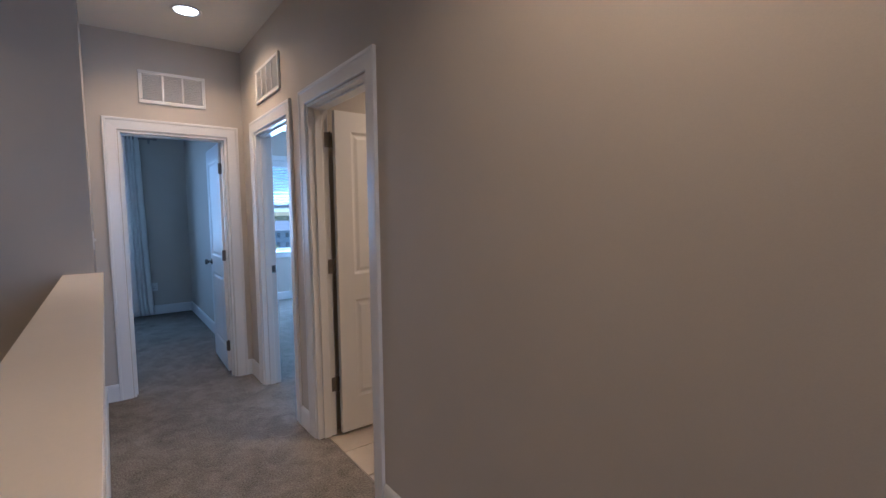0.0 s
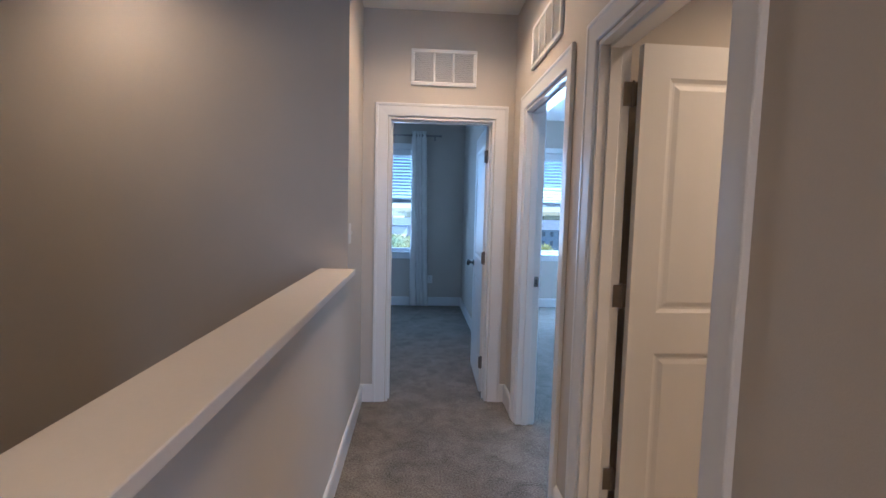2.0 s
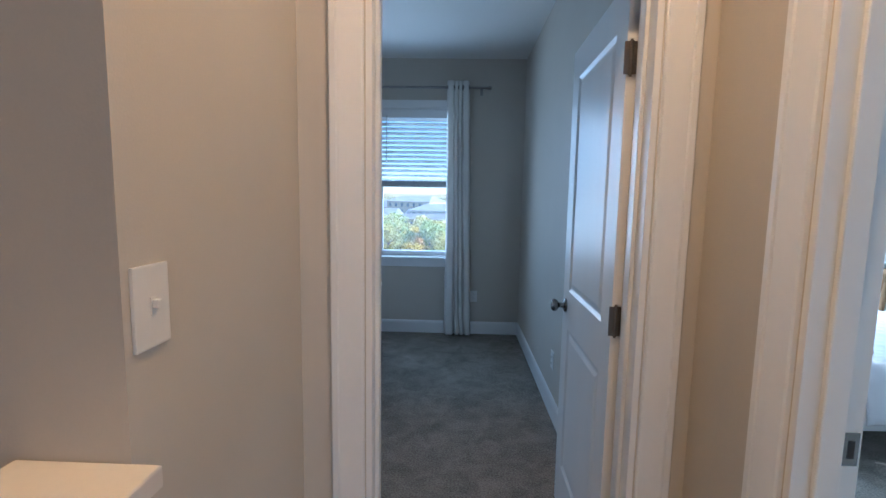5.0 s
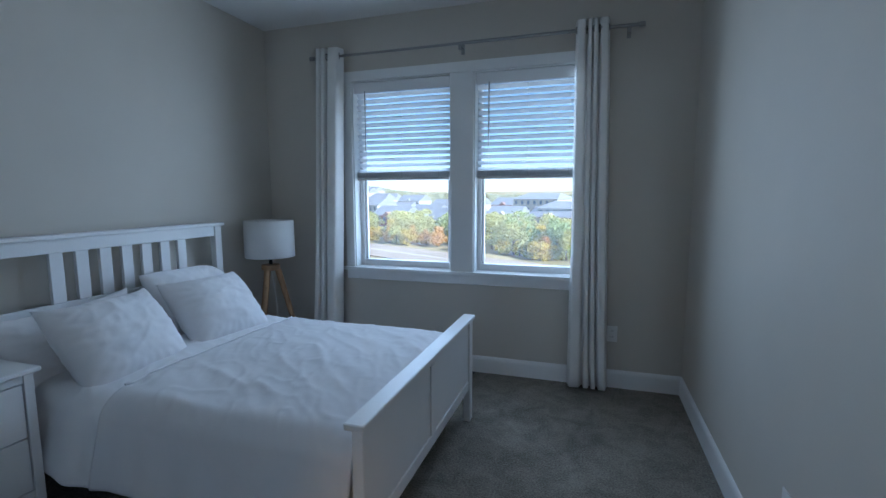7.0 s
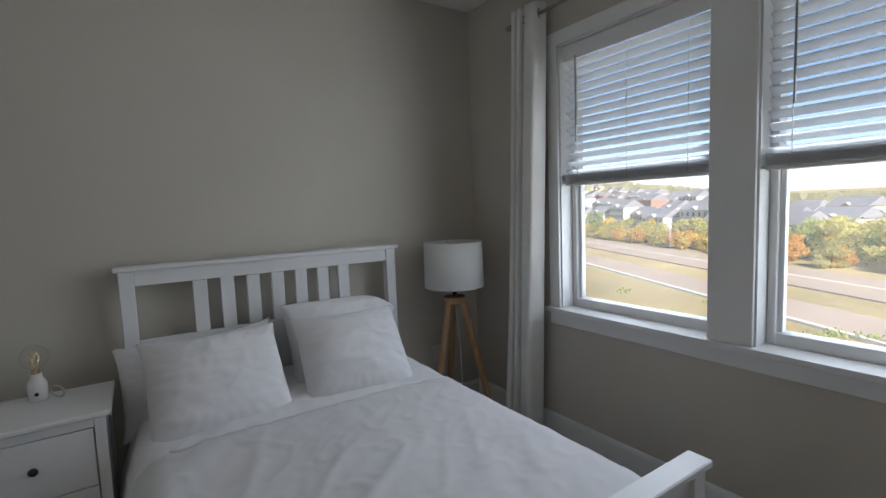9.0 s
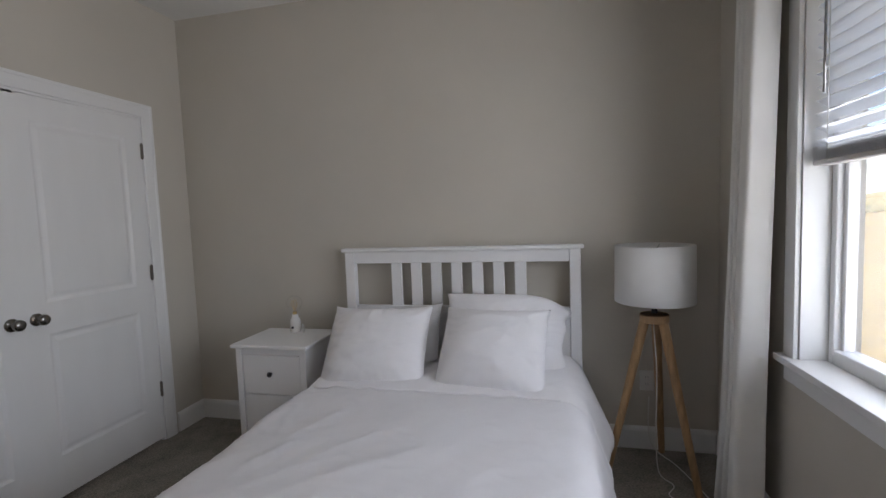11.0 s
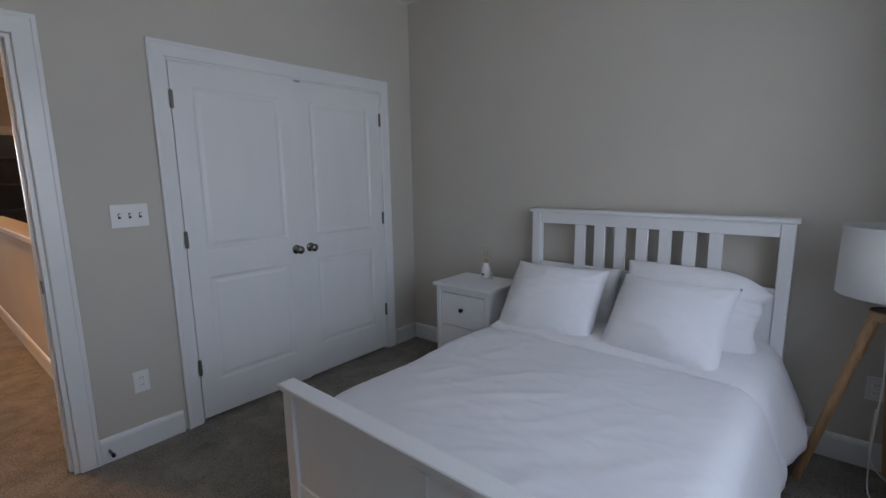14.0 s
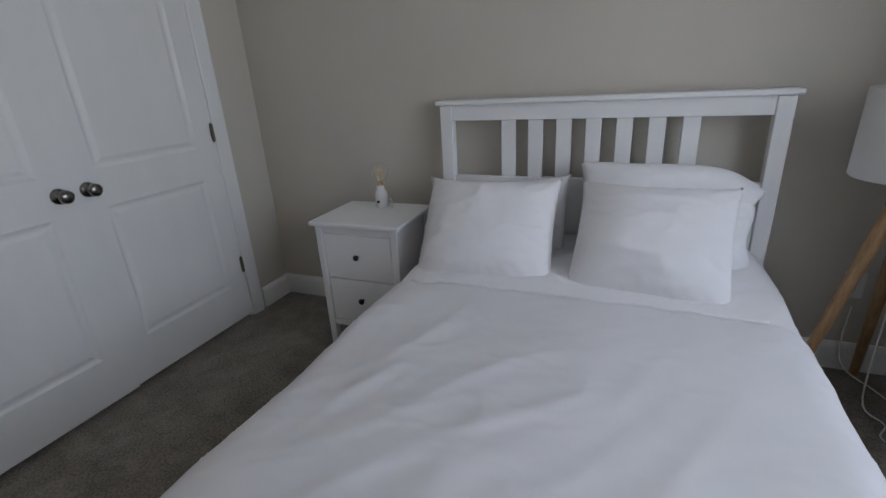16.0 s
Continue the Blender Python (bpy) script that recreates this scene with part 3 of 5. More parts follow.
def sash_window(parent, x0, x1, z0, z1, yf):
    """A white single-hung window; yf is the room-side face of its frame, the glass lies behind."""
    f = 0.031
    for r in ((x0, x0 + f, z0, z1), (x1 - f, x1, z0, z1), (x0 + f, x1 - f, z0, z0 + 0.055), (x0 + f, x1 - f, z1 - f, z1)):
        part("window_frame", box(r[0], r[1], yf, yf + 0.07, r[2], r[3], 0.003), M_VINYL, parent)
    zm = (z0 + z1) / 2
    for r in ((x0 + f, x0 + f + 0.019, z0 + 0.055, zm), (x1 - f - 0.019, x1 - f, z0 + 0.055, zm)):
        part("sash", box(r[0], r[1], yf + 0.022, yf + 0.055, r[2], r[3], 0.002), M_VINYL, parent)
    part("sash_rail", box(x0 + f, x1 - f, yf + 0.016, yf + 0.058, zm - 0.02, zm + 0.022, 0.003), M_VINYL, parent)
    for a, b, dy in ((z0 + 0.055, zm - 0.02, 0.038), (zm + 0.022, z1 - f, 0.048)):
        g = part("pane", box(x0 + f, x1 - f, yf + dy, yf + dy + 0.004, a, b), M_GLASS, parent, "clear glass pane")
        g.visible_shadow = False


def blind(x0, x1, z1, yc, drop, slats, wand_len=0.45, tilt=-34):
    """A faux-wood venetian blind, half raised."""
    b = thing("venetian_blind", "half-raised white slatted venetian blind in the window", "blind", "window blinds")
    w = x1 - x0
    part("valance", box(x0, x1, yc - 0.035, yc - 0.025, z1 - 0.085, z1, 0.004), M_FURN, b, "white valance board")
    part("headrail", box(x0 + 0.004, x1 - 0.004, yc - 0.024, yc + 0.026, z1 - 0.045, z1 - 0.002, 0.002), M_FURN, b)
    me = slat_mesh(w - 0.016)
    zb = z1 - drop
    n = slats
    top = z1 - 0.10
    for k in range(n):
        o = new("slat", me)
        o.parent = b
        o.matrix_local = pose((x0 + x1) / 2, yc, zb + 0.075 + (top - zb - 0.075) * k / (n - 1), tilt, 0, 0)
    for k in range(11):
        o = new("stacked_slat", me)
        o.parent = b
        o.matrix_local = pose((x0 + x1) / 2, yc, zb + 0.020 + 0.0042 * k, 0, 0, 0)
    part("bottom_rail", box(x0 + 0.008, x1 - 0.008, yc - 0.026, yc + 0.026, zb, zb + 0.019, 0.004), M_STACK, b)
    for u in (0.12, 0.5, 0.88):
        part("ladder_cord", rod((x0 + w * u, yc - 0.0275, zb + 0.01), (x0 + w * u, yc - 0.0275, z1 - 0.05), 0.0016, 6), M_CORD, b)
    if wand_len:
        part("tilt_wand", rod((x0 + 0.10, yc - 0.042, z1 - 0.085 - wand_len), (x0 + 0.10, yc - 0.040, z1 - 0.07), 0.0042, 8), M_ROD, b, "thin grey tilt wand")
    return b


def window_set(name, wins, label):
    """Two windows side by side with flat casing, stool and apron; the wall's room face lies at RY1."""
    w = thing(name, label, "window", kind="structure")
    for x0, x1, z0, z1 in wins:
        for a, b, c, d in ((x0, x0 + 0.012, z0, z1), (x1 - 0.012, x1, z0, z1)):
            part("reveal", box(a, b, RY1 + 0.0005, RY1 + 0.09, c, d), M_TRIM, w)
        part("reveal", box(x0, x1, RY1 + 0.0005, RY1 + 0.09, z1 - 0.012, z1), M_TRIM, w)
        sash_window(w, x0 + 0.012, x1 - 0.012, z0 + 0.0, z1 - 0.012, RY1 + 0.09)
    xa, xb, z0, z1 = wins[0][0], wins[-1][1], wins[0][2], wins[0][3]
    c = 0.070
    for a, b in ((xa - c, xa + 0.004), (wins[0][1] - 0.004, wins[1][0] + 0.004), (xb - 0.004, xb + c)):
        part("casing_board", box(a, b, RY1 - 0.018, RY1 - 0.0005, z0, z1 - 0.004, 0.002), M_TRIM, w)
    part("casing_head", box(xa - c, xb + c, RY1 - 0.020, RY1 - 0.0005, z1 - 0.004, z1 + c, 0.002), M_TRIM, w)
    part("window_stool", box(xa - c - 0.02, xb + c + 0.02, RY1 - 0.045, RY1 + 0.0895, z0 - 0.022, z0 + 0.005, 0.005, seg=2), M_TRIM, w, "white painted window stool")
    part("apron", box(xa - c, xb + c, RY1 - 0.016, RY1 - 0.0005, z0 - 0.095, z0 - 0.022, 0.003), M_TRIM, w)
    return w


window_set("window_1", WINS, "pair of white single-hung windows with deep painted casing")
window_set("window_2", WINS2, "pair of white windows in the second bedroom")
for x0, x1, z0, z1 in WINS + WINS2:
    blind(x0 + 0.016, x1 - 0.016, z1 - 0.014, RY1 + 0.048, 0.772, 14)


def side_window(name, xf, s, y0, y1, z0, z1, label):
    """A plain window in a wall across x, framed on the room face xf; s points into the room."""
    w = thing(name, label, "window", kind="structure")
    part("casing_frame", casing(y0, y1, z0, z1, off_x(xf, s), bottom=True), M_TRIM, w)
    x = xf - s * 0.11
    for a, b, c, d in ((y0, y0 + 0.04, z0, z1), (y1 - 0.04, y1, z0, z1), (y0, y1, z0, z0 + 0.06), (y0, y1, z1 - 0.04, z1), (y0, y1, (z0 + z1) / 2 - 0.02, (z0 + z1) / 2 + 0.02)):
        part("window_frame", box(x - 0.03, x + 0.03, a, b, c, d, 0.002), M_VINYL, w)
    return w


side_window("window_3", R2X1, -1, 0.10, 1.05, 0.8, 2.29, "white framed sunny window of the second bedroom")
eb = blind(-0.424, 0.412, 2.28, 0.0, 1.46, 32, 0.6, -58)
tagged(eb, "lowered white venetian blind in the sunny window", "blind")
eb.matrix_world = pose(R2X1 + 0.045, 0.60, 0, 0, 0, -90)
w5 = thing("window_4", "bright white framed window of the far room", "window", kind="structure")
part("casing_frame", casing(0.14, 0.88, 0.80, 2.29, off_y(-9.5, 1), bottom=True), M_TRIM, w5)
for a, b, c, d in ((0.14, 0.18, 0.8, 2.29), (0.84, 0.88, 0.8, 2.29), (0.18, 0.84, 0.8, 0.86), (0.18, 0.84, 2.25, 2.29), (0.18, 0.84, 1.50, 1.56)):
    part("window_frame", box(a, b, -9.60, -9.55, c, d, 0.002), M_VINYL, w5)


# ---- curtains ----
def curtain_mesh(top, foot, y, z0, z1, folds, bulge, seed):
    """A hanging on grommets: upright rounded folds of the given shares; top and foot are its x ranges."""
    rng = random.Random(seed)
    bm = bmesh.new()
    nx, nz = len(folds) * 24, 30
    ph = [rng.uniform(-1, 1) for _ in range(8)]
    ends = [sum(folds[:k]) / sum(folds) for k in range(len(folds) + 1)]
    grid = []
    for j in range(nz + 1):
        v = j / nz
        low = 1 - v
        row = []
        for i in range(nx + 1):
            u = i / nx
            k = max(n for n in range(len(folds)) if ends[n] <= u + 1e-9)
            a = math.pi * (k + (u - ends[k]) / (ends[k + 1] - ends[k]))
            w = 1 - 2 * math.exp(-(math.sin(a) / 0.36) ** 2)
            depth = bulge * (0.6 + 0.4 * low) * (1 + 0.15 * ph[k % 6] * low)
            yy = y - bulge * 0.55 * low - depth * w + 0.005 * math.sin(4.2 * v + u * 3 + ph[2])
            x0, x1 = (foot[k] + (top[k] - foot[k]) * v ** 0.8 for k in (0, 1))
            xx = x0 + (x1 - x0) * (u + 0.03 * low * math.sin(3 * v + 5 * u + ph[4]))
            crease = 0.0025 * noise.noise(Vector((xx * 22, yy * 22, v * 5 + seed))) + 0.004 * low * noise.noise(Vector((xx * 9, yy * 9, v * 14 + seed)))
            row.append(bm.verts.new((xx + crease, yy - crease, z0 + (z1 - z0) * v)))
        grid.append(row)
    for a, b in zip(grid, grid[1:]):
        for i in range(nx):
            bm.faces.new((a[i], a[i + 1], b[i + 1], b[i]))
    thicken(bm, 0.0025)
    return bm


ROD_Y, ROD_Z = RY1 - 0.088, 2.465


def curtain(top, foot, folds, bulge, seed):
    c = thing("curtain", "cream woven curtain gathered at the window on metal grommets", "curtain", "window curtains")
    part("cloth", curtain_mesh(top, foot, ROD_Y, 0.022, ROD_Z + 0.062, folds, bulge, seed), M_CURT, c, smooth=True)
    n = len(folds) * 2
    for k in range(n):
        x = top[0] + (top[1] - top[0]) * (k + 0.5) / n
        bm = lathe([(0.019, -0.003), (0.026, -0.003), (0.027, 0.0), (0.026, 0.003), (0.019, 0.003), (0.019, -0.003)], 16, pose(x, ROD_Y, ROD_Z, 0, 90, 25 if k % 2 else -25))
        part("grommet", bm, M_ROD, c)
    return c


curtain((-2.235, -2.02), (-2.335, -2.09), (0.6, 0.5, 1.5), 0.058, 4)
curtain((-0.262, -0.045), (-0.250, 0.03), (1.5, 0.75, 0.75, 1.4), 0.036, 9)
cr = thing("curtain_rod", "slim brushed metal curtain rod on three brackets", "curtain rod")
part("pole", rod((-2.27, ROD_Y, ROD_Z), (-1.05, ROD_Y, ROD_Z), 0.0095, 14), M_ROD, cr, smooth=False)
part("pole", rod((-1.05, ROD_Y, ROD_Z), (0.13, ROD_Y, ROD_Z), 0.0115, 14), M_ROD, cr)
for x in (-2.30, 0.13):
    part("finial", rod((x, ROD_Y, ROD_Z), (x + 0.035, ROD_Y, ROD_Z), 0.016, 14), M_ROD, cr)
for x in (-2.24, -1.06, 0.075):
    bm = rod((x, ROD_Y, ROD_Z - 0.016), (x, RY1 - 0.004, ROD_Z - 0.016), 0.006, 8)
    box(x - 0.013, x + 0.013, RY1 - 0.005, RY1 - 0.0006, ROD_Z - 0.055, ROD_Z + 0.02, bm=bm)
    box(x - 0.008, x + 0.008, ROD_Y - 0.014, ROD_Y + 0.014, ROD_Z - 0.045, ROD_Z - 0.011, bm=bm)
    part("bracket", bm, M_ROD, cr)


# ---- bed ----
def bed(at, rz=0.0, label="white wooden bed frame with slatted headboard and panelled footboard"):
    """Head towards -x, foot at x 0; y from 0 to 1.43."""
    b = thing("bed", label, "bed", at=(at[0], at[1], 0))
    b.rotation_euler[2] = radians(rz)
    W, Ln = 1.43, 1.94
    hx = -Ln
    for y in (0.012, W - 0.072):
        part("post", box(hx, hx + 0.05, y, y + 0.06, 0.0, 1.17, 0.003), M_FURN, b)
        part("post", box(-0.052, -0.010, y, y + 0.06, 0.0, 0.632, 0.003), M_FURN, b)
    part("headboard_cap", box(hx - 0.015, hx + 0.065, -0.005, W + 0.005, 1.171, 1.193, 0.004), M_FURN, b)
    part("headboard_rail", box(hx + 0.008, hx + 0.042, 0.0725, W - 0.0725, 1.10, 1.1705, 0.002), M_FURN, b)
    part("headboard_panel", box(hx + 0.010, hx + 0.040, 0.0725, W - 0.0725, 0.30, 0.84, 0.002), M_FURN, b)
    for k in range(7):
        y = 0.308 + 0.1245 * k
        part("slat", box(hx + 0.014, hx + 0.036, y, y + 0.064, 0.8405, 1.0995, 0.002), M_FURN, b)
    part("footboard_cap", box(-0.072, 0.002, -0.004, W + 0.004, 0.633, 0.657, 0.004), M_FURN, b)
    part("footboard_panel", box(-0.040, -0.024, 0.0725, W - 0.0725, 0.26, 0.632, 0.001), M_FURN, b)
    part("footboard_rail", box(-0.0445, -0.018, 0.0725, W - 0.0725, 0.20, 0.258, 0.003), M_FURN, b)
    part("footboard_batten", box(-0.0235, -0.016, W / 2 - 0.03, W / 2 + 0.03, 0.259, 0.60, 0.002), M_FURN, b)
    for y in (0.03, W - 0.055):
        part("side_rail", box(hx + 0.051, -0.053, y, y + 0.025, 0.20, 0.345, 0.003), M_FURN, b)
    return b


def cushion(w, h, d, seed, droop=0.0):
    """A soft stuffed pillow: width along x, height along y, thickness along z, with pinched corners and creases; droop lets one upper corner sink."""
    rng = random.Random(seed)
    bm = bmesh.new()
    n = 52
    off = [Vector((rng.uniform(0, 50), rng.uniform(0, 50), rng.uniform(0, 50))) for _ in range(2)]
    sides = []
    for s in (1, -1):
        g = []
        for j in range(n + 1):
            row = []
            for i in range(n + 1):
                u, v = 2 * i / n - 1, 2 * j / n - 1
                ear = (abs(u) * abs(v)) ** 6
                x = u * w / 2 * (1 - 0.034 * (1 - v * v) * abs(u) ** 2 + 0.03 * ear)
                sag = (0.115 if v > 0 else 0.045) * (1 - droop)
                y = v * h / 2 * (1 - sag * (1 - u * u) * abs(v) ** 2 + 0.055 * ear * (1 - droop))
                if droop:
                    end = max(0.0, (u - 0.2) / 0.8)
                    y -= droop * h * (0.20 * end ** 3 * max(0.0, v) + 0.020 * (1 - abs(noise.noise(Vector((u * 2.3, 7, 0))))) * max(0.0, v) ** 3)
                    x += droop * end ** 2 * (0.035 * noise.noise(Vector((v * 2.6, 3, 0))) + 0.03 * v)
                e = max(0.0, (1 - u * u) * (1 - v * v))
                z = s * d / 2 * e ** 0.42
                edge = 1 - max(abs(u), abs(v))
                a = math.atan2(v, u)
                rad = math.sin(a * 13 + off[0].x + 3 * noise.noise(Vector((u * 2, v * 2, 1)) + off[1])) * 0.5 + math.sin(a * 31 + off[1].x) * 0.5
                cr = noise.noise(Vector((x * 6, y * 6, 0)) + off[0]) * 0.009 + noise.noise(Vector((x * 15, y * 22, 2)) + off[0]) * 0.0052 + noise.noise(Vector((x * 40, y * 55, 2)) + off[0]) * 0.0018 + (1 - abs(noise.noise(Vector((x * 7 + y * 5, y * 16 - x * 6, 11)) + off[0]))) ** 12 * 0.006 * (0.5 + 0.5 * v) + (1 - abs(noise.noise(Vector((x * 5, y * 10, 5)) + off[1]))) ** 6 * 0.006
                z += s * (cr * min(1, 3 * e) + rad * 0.0055 * min(1, 9 * edge) * max(0, 1 - 2.6 * edge)) + 0.007 * noise.noise(Vector((x * 4, y * 4, 8)) + off[0])
                row.append(bm.verts.new((x, y, z)))
            g.append(row)
        for a, b in zip(g, g[1:]):
            for i in range(n):
                bm.faces.new((a[i], a[i + 1], b[i + 1], b[i]))
        sides.append(g)
    bmesh.ops.remove_doubles(bm, verts=bm.verts, dist=1e-5)
    return bm


def pillow(m, w, h, d, seed, group, droop=0.0, label="plump white cotton pillow leaning at the headboard"):
    p = tagged(link("pillow", cushion(w, h, d, seed, droop), M_SHEET, True), label, "pillow", group)
    p.matrix_world = m
    return p


def crumple(x, y, seed):
    """Height of the folds of a laid duvet at x, y."""
    s = Vector((seed, seed * 2.3, 0))
    c, sn = math.cos(-0.75), math.sin(-0.75)
    a, b = x * c + y * sn, -x * sn + y * c
    mask = max(0.0, min(1.0, 0.55 + 1.6 * noise.noise(Vector((x * 1.3, y * 1.3, 40)) + s)))
    f = noise.noise(Vector((a * 1.3, b * 2.6, 0)) + s) * 0.011
    f += (1 - abs(noise.noise(Vector((a * 1.5, b * 5.0, 3)) + s))) ** 9 * 0.012 * mask
    f += (1 - abs(noise.noise(Vector((a * 3.4, b * 7.0, 9)) + s))) ** 14 * 0.006 * mask
    f += (1 - abs(noise.noise(Vector((a * 5.0 + b * 2.0, b * 11.0, 21)) + s))) ** 18 * 0.0036 * (1.2 - mask)
    f += noise.noise(Vector((a * 6, b * 13, 0)) + s) * 0.0040 + noise.noise(Vector((x * 24, y * 24, 4)) + s) * 0.0010
    return f


def duvet_mesh(x0, x1, W, top, hang, seed, flare=1.0):
    """A sheet over the mattress, falling down both long sides."""
    rng = random.Random(seed)
    bm = bmesh.new()
    over = 0.012
    half = W / 2 + over
    arc = 0.085
    nx, nv = 120, 150
    span = half + hang
    grid = []
    for i in range(nx + 1):
        x = x0 + (x1 - x0) * i / nx
        row = []
        for j in range(nv + 1):
            s = (2 * j / nv - 1) * span
            sg = 1 if s >= 0 else -1
            d = abs(s)
            q = d - (half - arc)
            if q <= 0:
                y, z = d, top
            elif q < arc * math.pi / 2:
                t = q / arc
                y, z = half - arc + arc * math.sin(t), top - arc + arc * math.cos(t)
            else:
                y, z = half, top - arc - (q - arc * math.pi / 2)
            fall = max(0.0, min(1.0, (top - z) / hang))
            wav = noise.noise(Vector((x * 3.4, sg * 7 + seed, 0)))
            wav2 = noise.noise(Vector((x * 9.0, sg * 3 + seed, 1)))
            head = max(0.0, min(1.0, 1 - (x + 1.88) / 1.1))
            y += fall * flare * ((0.08 + 0.085 * head if sg > 0 else 0.07 + 0.03 * head) + 0.036 * wav + 0.016 * wav2)
            edge = noise.noise(Vector((x * 2.2 + 9, sg * 5 + seed, 4))) * 0.075 * fall
            lift = 0.018 * math.cos(min(1, d / half) * math.pi / 2)
            foot = max(0.0, (x - (x1 - 0.22)) / 0.22)
            z += (crumple(x, sg * d, seed) + lift) * (1 - fall) + edge - 0.030 * foot * foot * (1 - fall)
            row.append(bm.verts.new((x, sg * y + W / 2, z)))
        grid.append(row)
    for a, b in zip(grid, grid[1:]):
        for j in range(nv):
            bm.faces.new((a[j], a[j + 1], b[j + 1], b[j]))
    bmesh.ops.recalc_face_normals(bm, faces=bm.faces)
    thicken(bm, 0.012)
    return bm


def dressed_bed(at, rz, seed, group, hang=0.325):
    b = bed(at, rz)
    base = Matrix.Translation((at[0], at[1], 0)) @ Matrix.Rotation(radians(rz), 4, "Z")
    W = 1.43
    mt = tagged(link("mattress", box(-1.885, -0.056, 0.085, W - 0.085, 0.30, 0.545, 0.05, seg=4), M_MATT, False), "white mattress lying in the bed frame", "mattress")
    mt.matrix_world = base
    sh = duvet_mesh(-1.88, -1.19, W - 0.115, 0.563, hang * 0.97, seed, 0.97)
    bmesh.ops.translate(sh, vec=(0, 0.0575, 0), verts=sh.verts)
    s = tagged(link("bed_sheet", sh, M_SHEET, True), "white cotton sheet folded back under the pillows", "sheet")
    s.matrix_world = base
    dv = duvet_mesh(-1.222, -0.068, W - 0.11, 0.566, hang, seed)
    bmesh.ops.translate(dv, vec=(0, 0.055, 0), verts=dv.verts)
    d = tagged(link("duvet", dv, M_DUVET, True), "creased white duvet hanging over both sides of the bed", "duvet")
    d.matrix_world = base
    hem = tube([(-1.222 + 0.012 * noise.noise(Vector((k * 0.4, seed, 0))), 0.14 + (W - 0.28) * k / 40, 0.570 + 0.018 * math.cos(abs(k / 20 - 1) * 1.34) + crumple(-1.222, -W / 2 + 0.14 + (W - 0.28) * k / 40, seed)) for k in range(41)], 0.0065, 8)
    h = part("folded_hem", hem, M_SHEET, d, "folded edge of the duvet cover", smooth=True)
    return b, base


BED_AT = (-0.80, 1.295)
bed1, base1 = dressed_bed(BED_AT, -0.6, 3, "bed 1")
PIL = [((-1.520, 0.350, 0.695), 51, 3, 0, 0.55, 0.46, 0.26, 11), ((-1.515, 0.966, 0.694), 48, -3, -1, 0.535, 0.47, 0.27, 12),
       ((-1.755, 0.31, 0.665), 66, -2, 3, 0.66, 0.40, 0.18, 13), ((-1.735, 1.012, 0.712), 66, 7, -2, 0.64, 0.48, 0.23, 14)]
for (x, y, z), tilt, yaw, roll, w, h, d, sd in PIL:
    pillow(base1 @ pose(x, y, z, 0, 0, 90 + yaw) @ pose(0, 0, 0, tilt, 0, 0) @ pose(0, 0, 0, 0, 0, roll), w, h, d, sd, "pillows on the white bed", 1.0 if sd == 14 else 0.0)

# ---- nightstand ----
NX0, NX1, NY0, NY1 = -2.64, -2.25, 0.808, 1.280
ns = thing("nightstand", "white wooden nightstand with two drawers and dark knobs", "nightstand")
part("top", box(NX0, NX1, NY0, NY1, 0.68, 0.70, 0.004), M_FURN, ns)
for x in (NX0 + 0.02, NX1 - 0.055):
    for y in (NY0 + 0.02, NY1 - 0.055):
        part("leg", box(x, x + 0.035, y, y + 0.035, 0.0, 0.6795, 0.002), M_FURN, ns)
for y in (NY0 + 0.028, NY1 - 0.040):
    part("side_panel", box(NX0 + 0.0555, NX1 - 0.0555, y, y + 0.012, 0.15, 0.6795, 0.001), M_FURN, ns)
part("back_panel", box(NX0 + 0.03, NX0 + 0.04, NY0 + 0.0555, NY1 - 0.0555, 0.15, 0.6795), M_FURN, ns)
part("front_rail", box(NX1 - 0.05, NX1 - 0.024, NY0 + 0.0555, NY1 - 0.0555, 0.642, 0.6795, 0.001), M_FURN, ns)
part("front_rail", box(NX1 - 0.05, NX1 - 0.024, NY0 + 0.0555, NY1 - 0.0555, 0.155, 0.185, 0.001), M_FURN, ns)
part("bottom_panel", box(NX0 + 0.0555, NX1 - 0.051, NY0 + 0.0555, NY1 - 0.0555, 0.155, 0.17), M_FURN, ns)
for z0, z1 in ((0.190, 0.411), (0.416, 0.637)):
    dr = part("drawer", box(NX1 - 0.045, NX1 - 0.026, NY0 + 0.059, NY1 - 0.059, z0, z1, 0.002), M_FURN, ns, "white drawer front")
    yc, zc = (NY0 + NY1) / 2, (z0 + z1) / 2 + 0.01
    part("knob", lathe([(0.0, 0.0), (0.006, 0.0), (0.006, 0.010), (0.013, 0.016), (0.015, 0.022), (0.011, 0.028), (0.0, 0.030)], 18, pose(NX1 - 0.026, yc, zc, 0, 90, 0)), M_DARK, dr, "round black knob", smooth=True)

# bottle-shaped bulb lamp on the nightstand
LX, LY = -2.565, 1.035
tl = thing("table_lamp", "small white ceramic bottle lamp with a bare clear bulb", "lamp", at=(LX, LY, 0.70))
part("base", lathe([(0.0, 0.0), (0.029, 0.0), (0.032, 0.004), (0.032, 0.062), (0.028, 0.078), (0.020, 0.090), (0.018, 0.108), (0.0, 0.108)], 28), M_CERAM, tl, "white ceramic body", smooth=True)
part("switch_knob", lathe([(0.0, 0.0), (0.007, 0.0), (0.007, 0.006), (0.0, 0.007)], 14, pose(0.0315, 0.0, 0.032, 0, 90, 0)), M_DARK, tl)
part("socket", rod((0, 0, 0.108), (0, 0, 0.124), 0.013, 16), M_BRASS, tl)
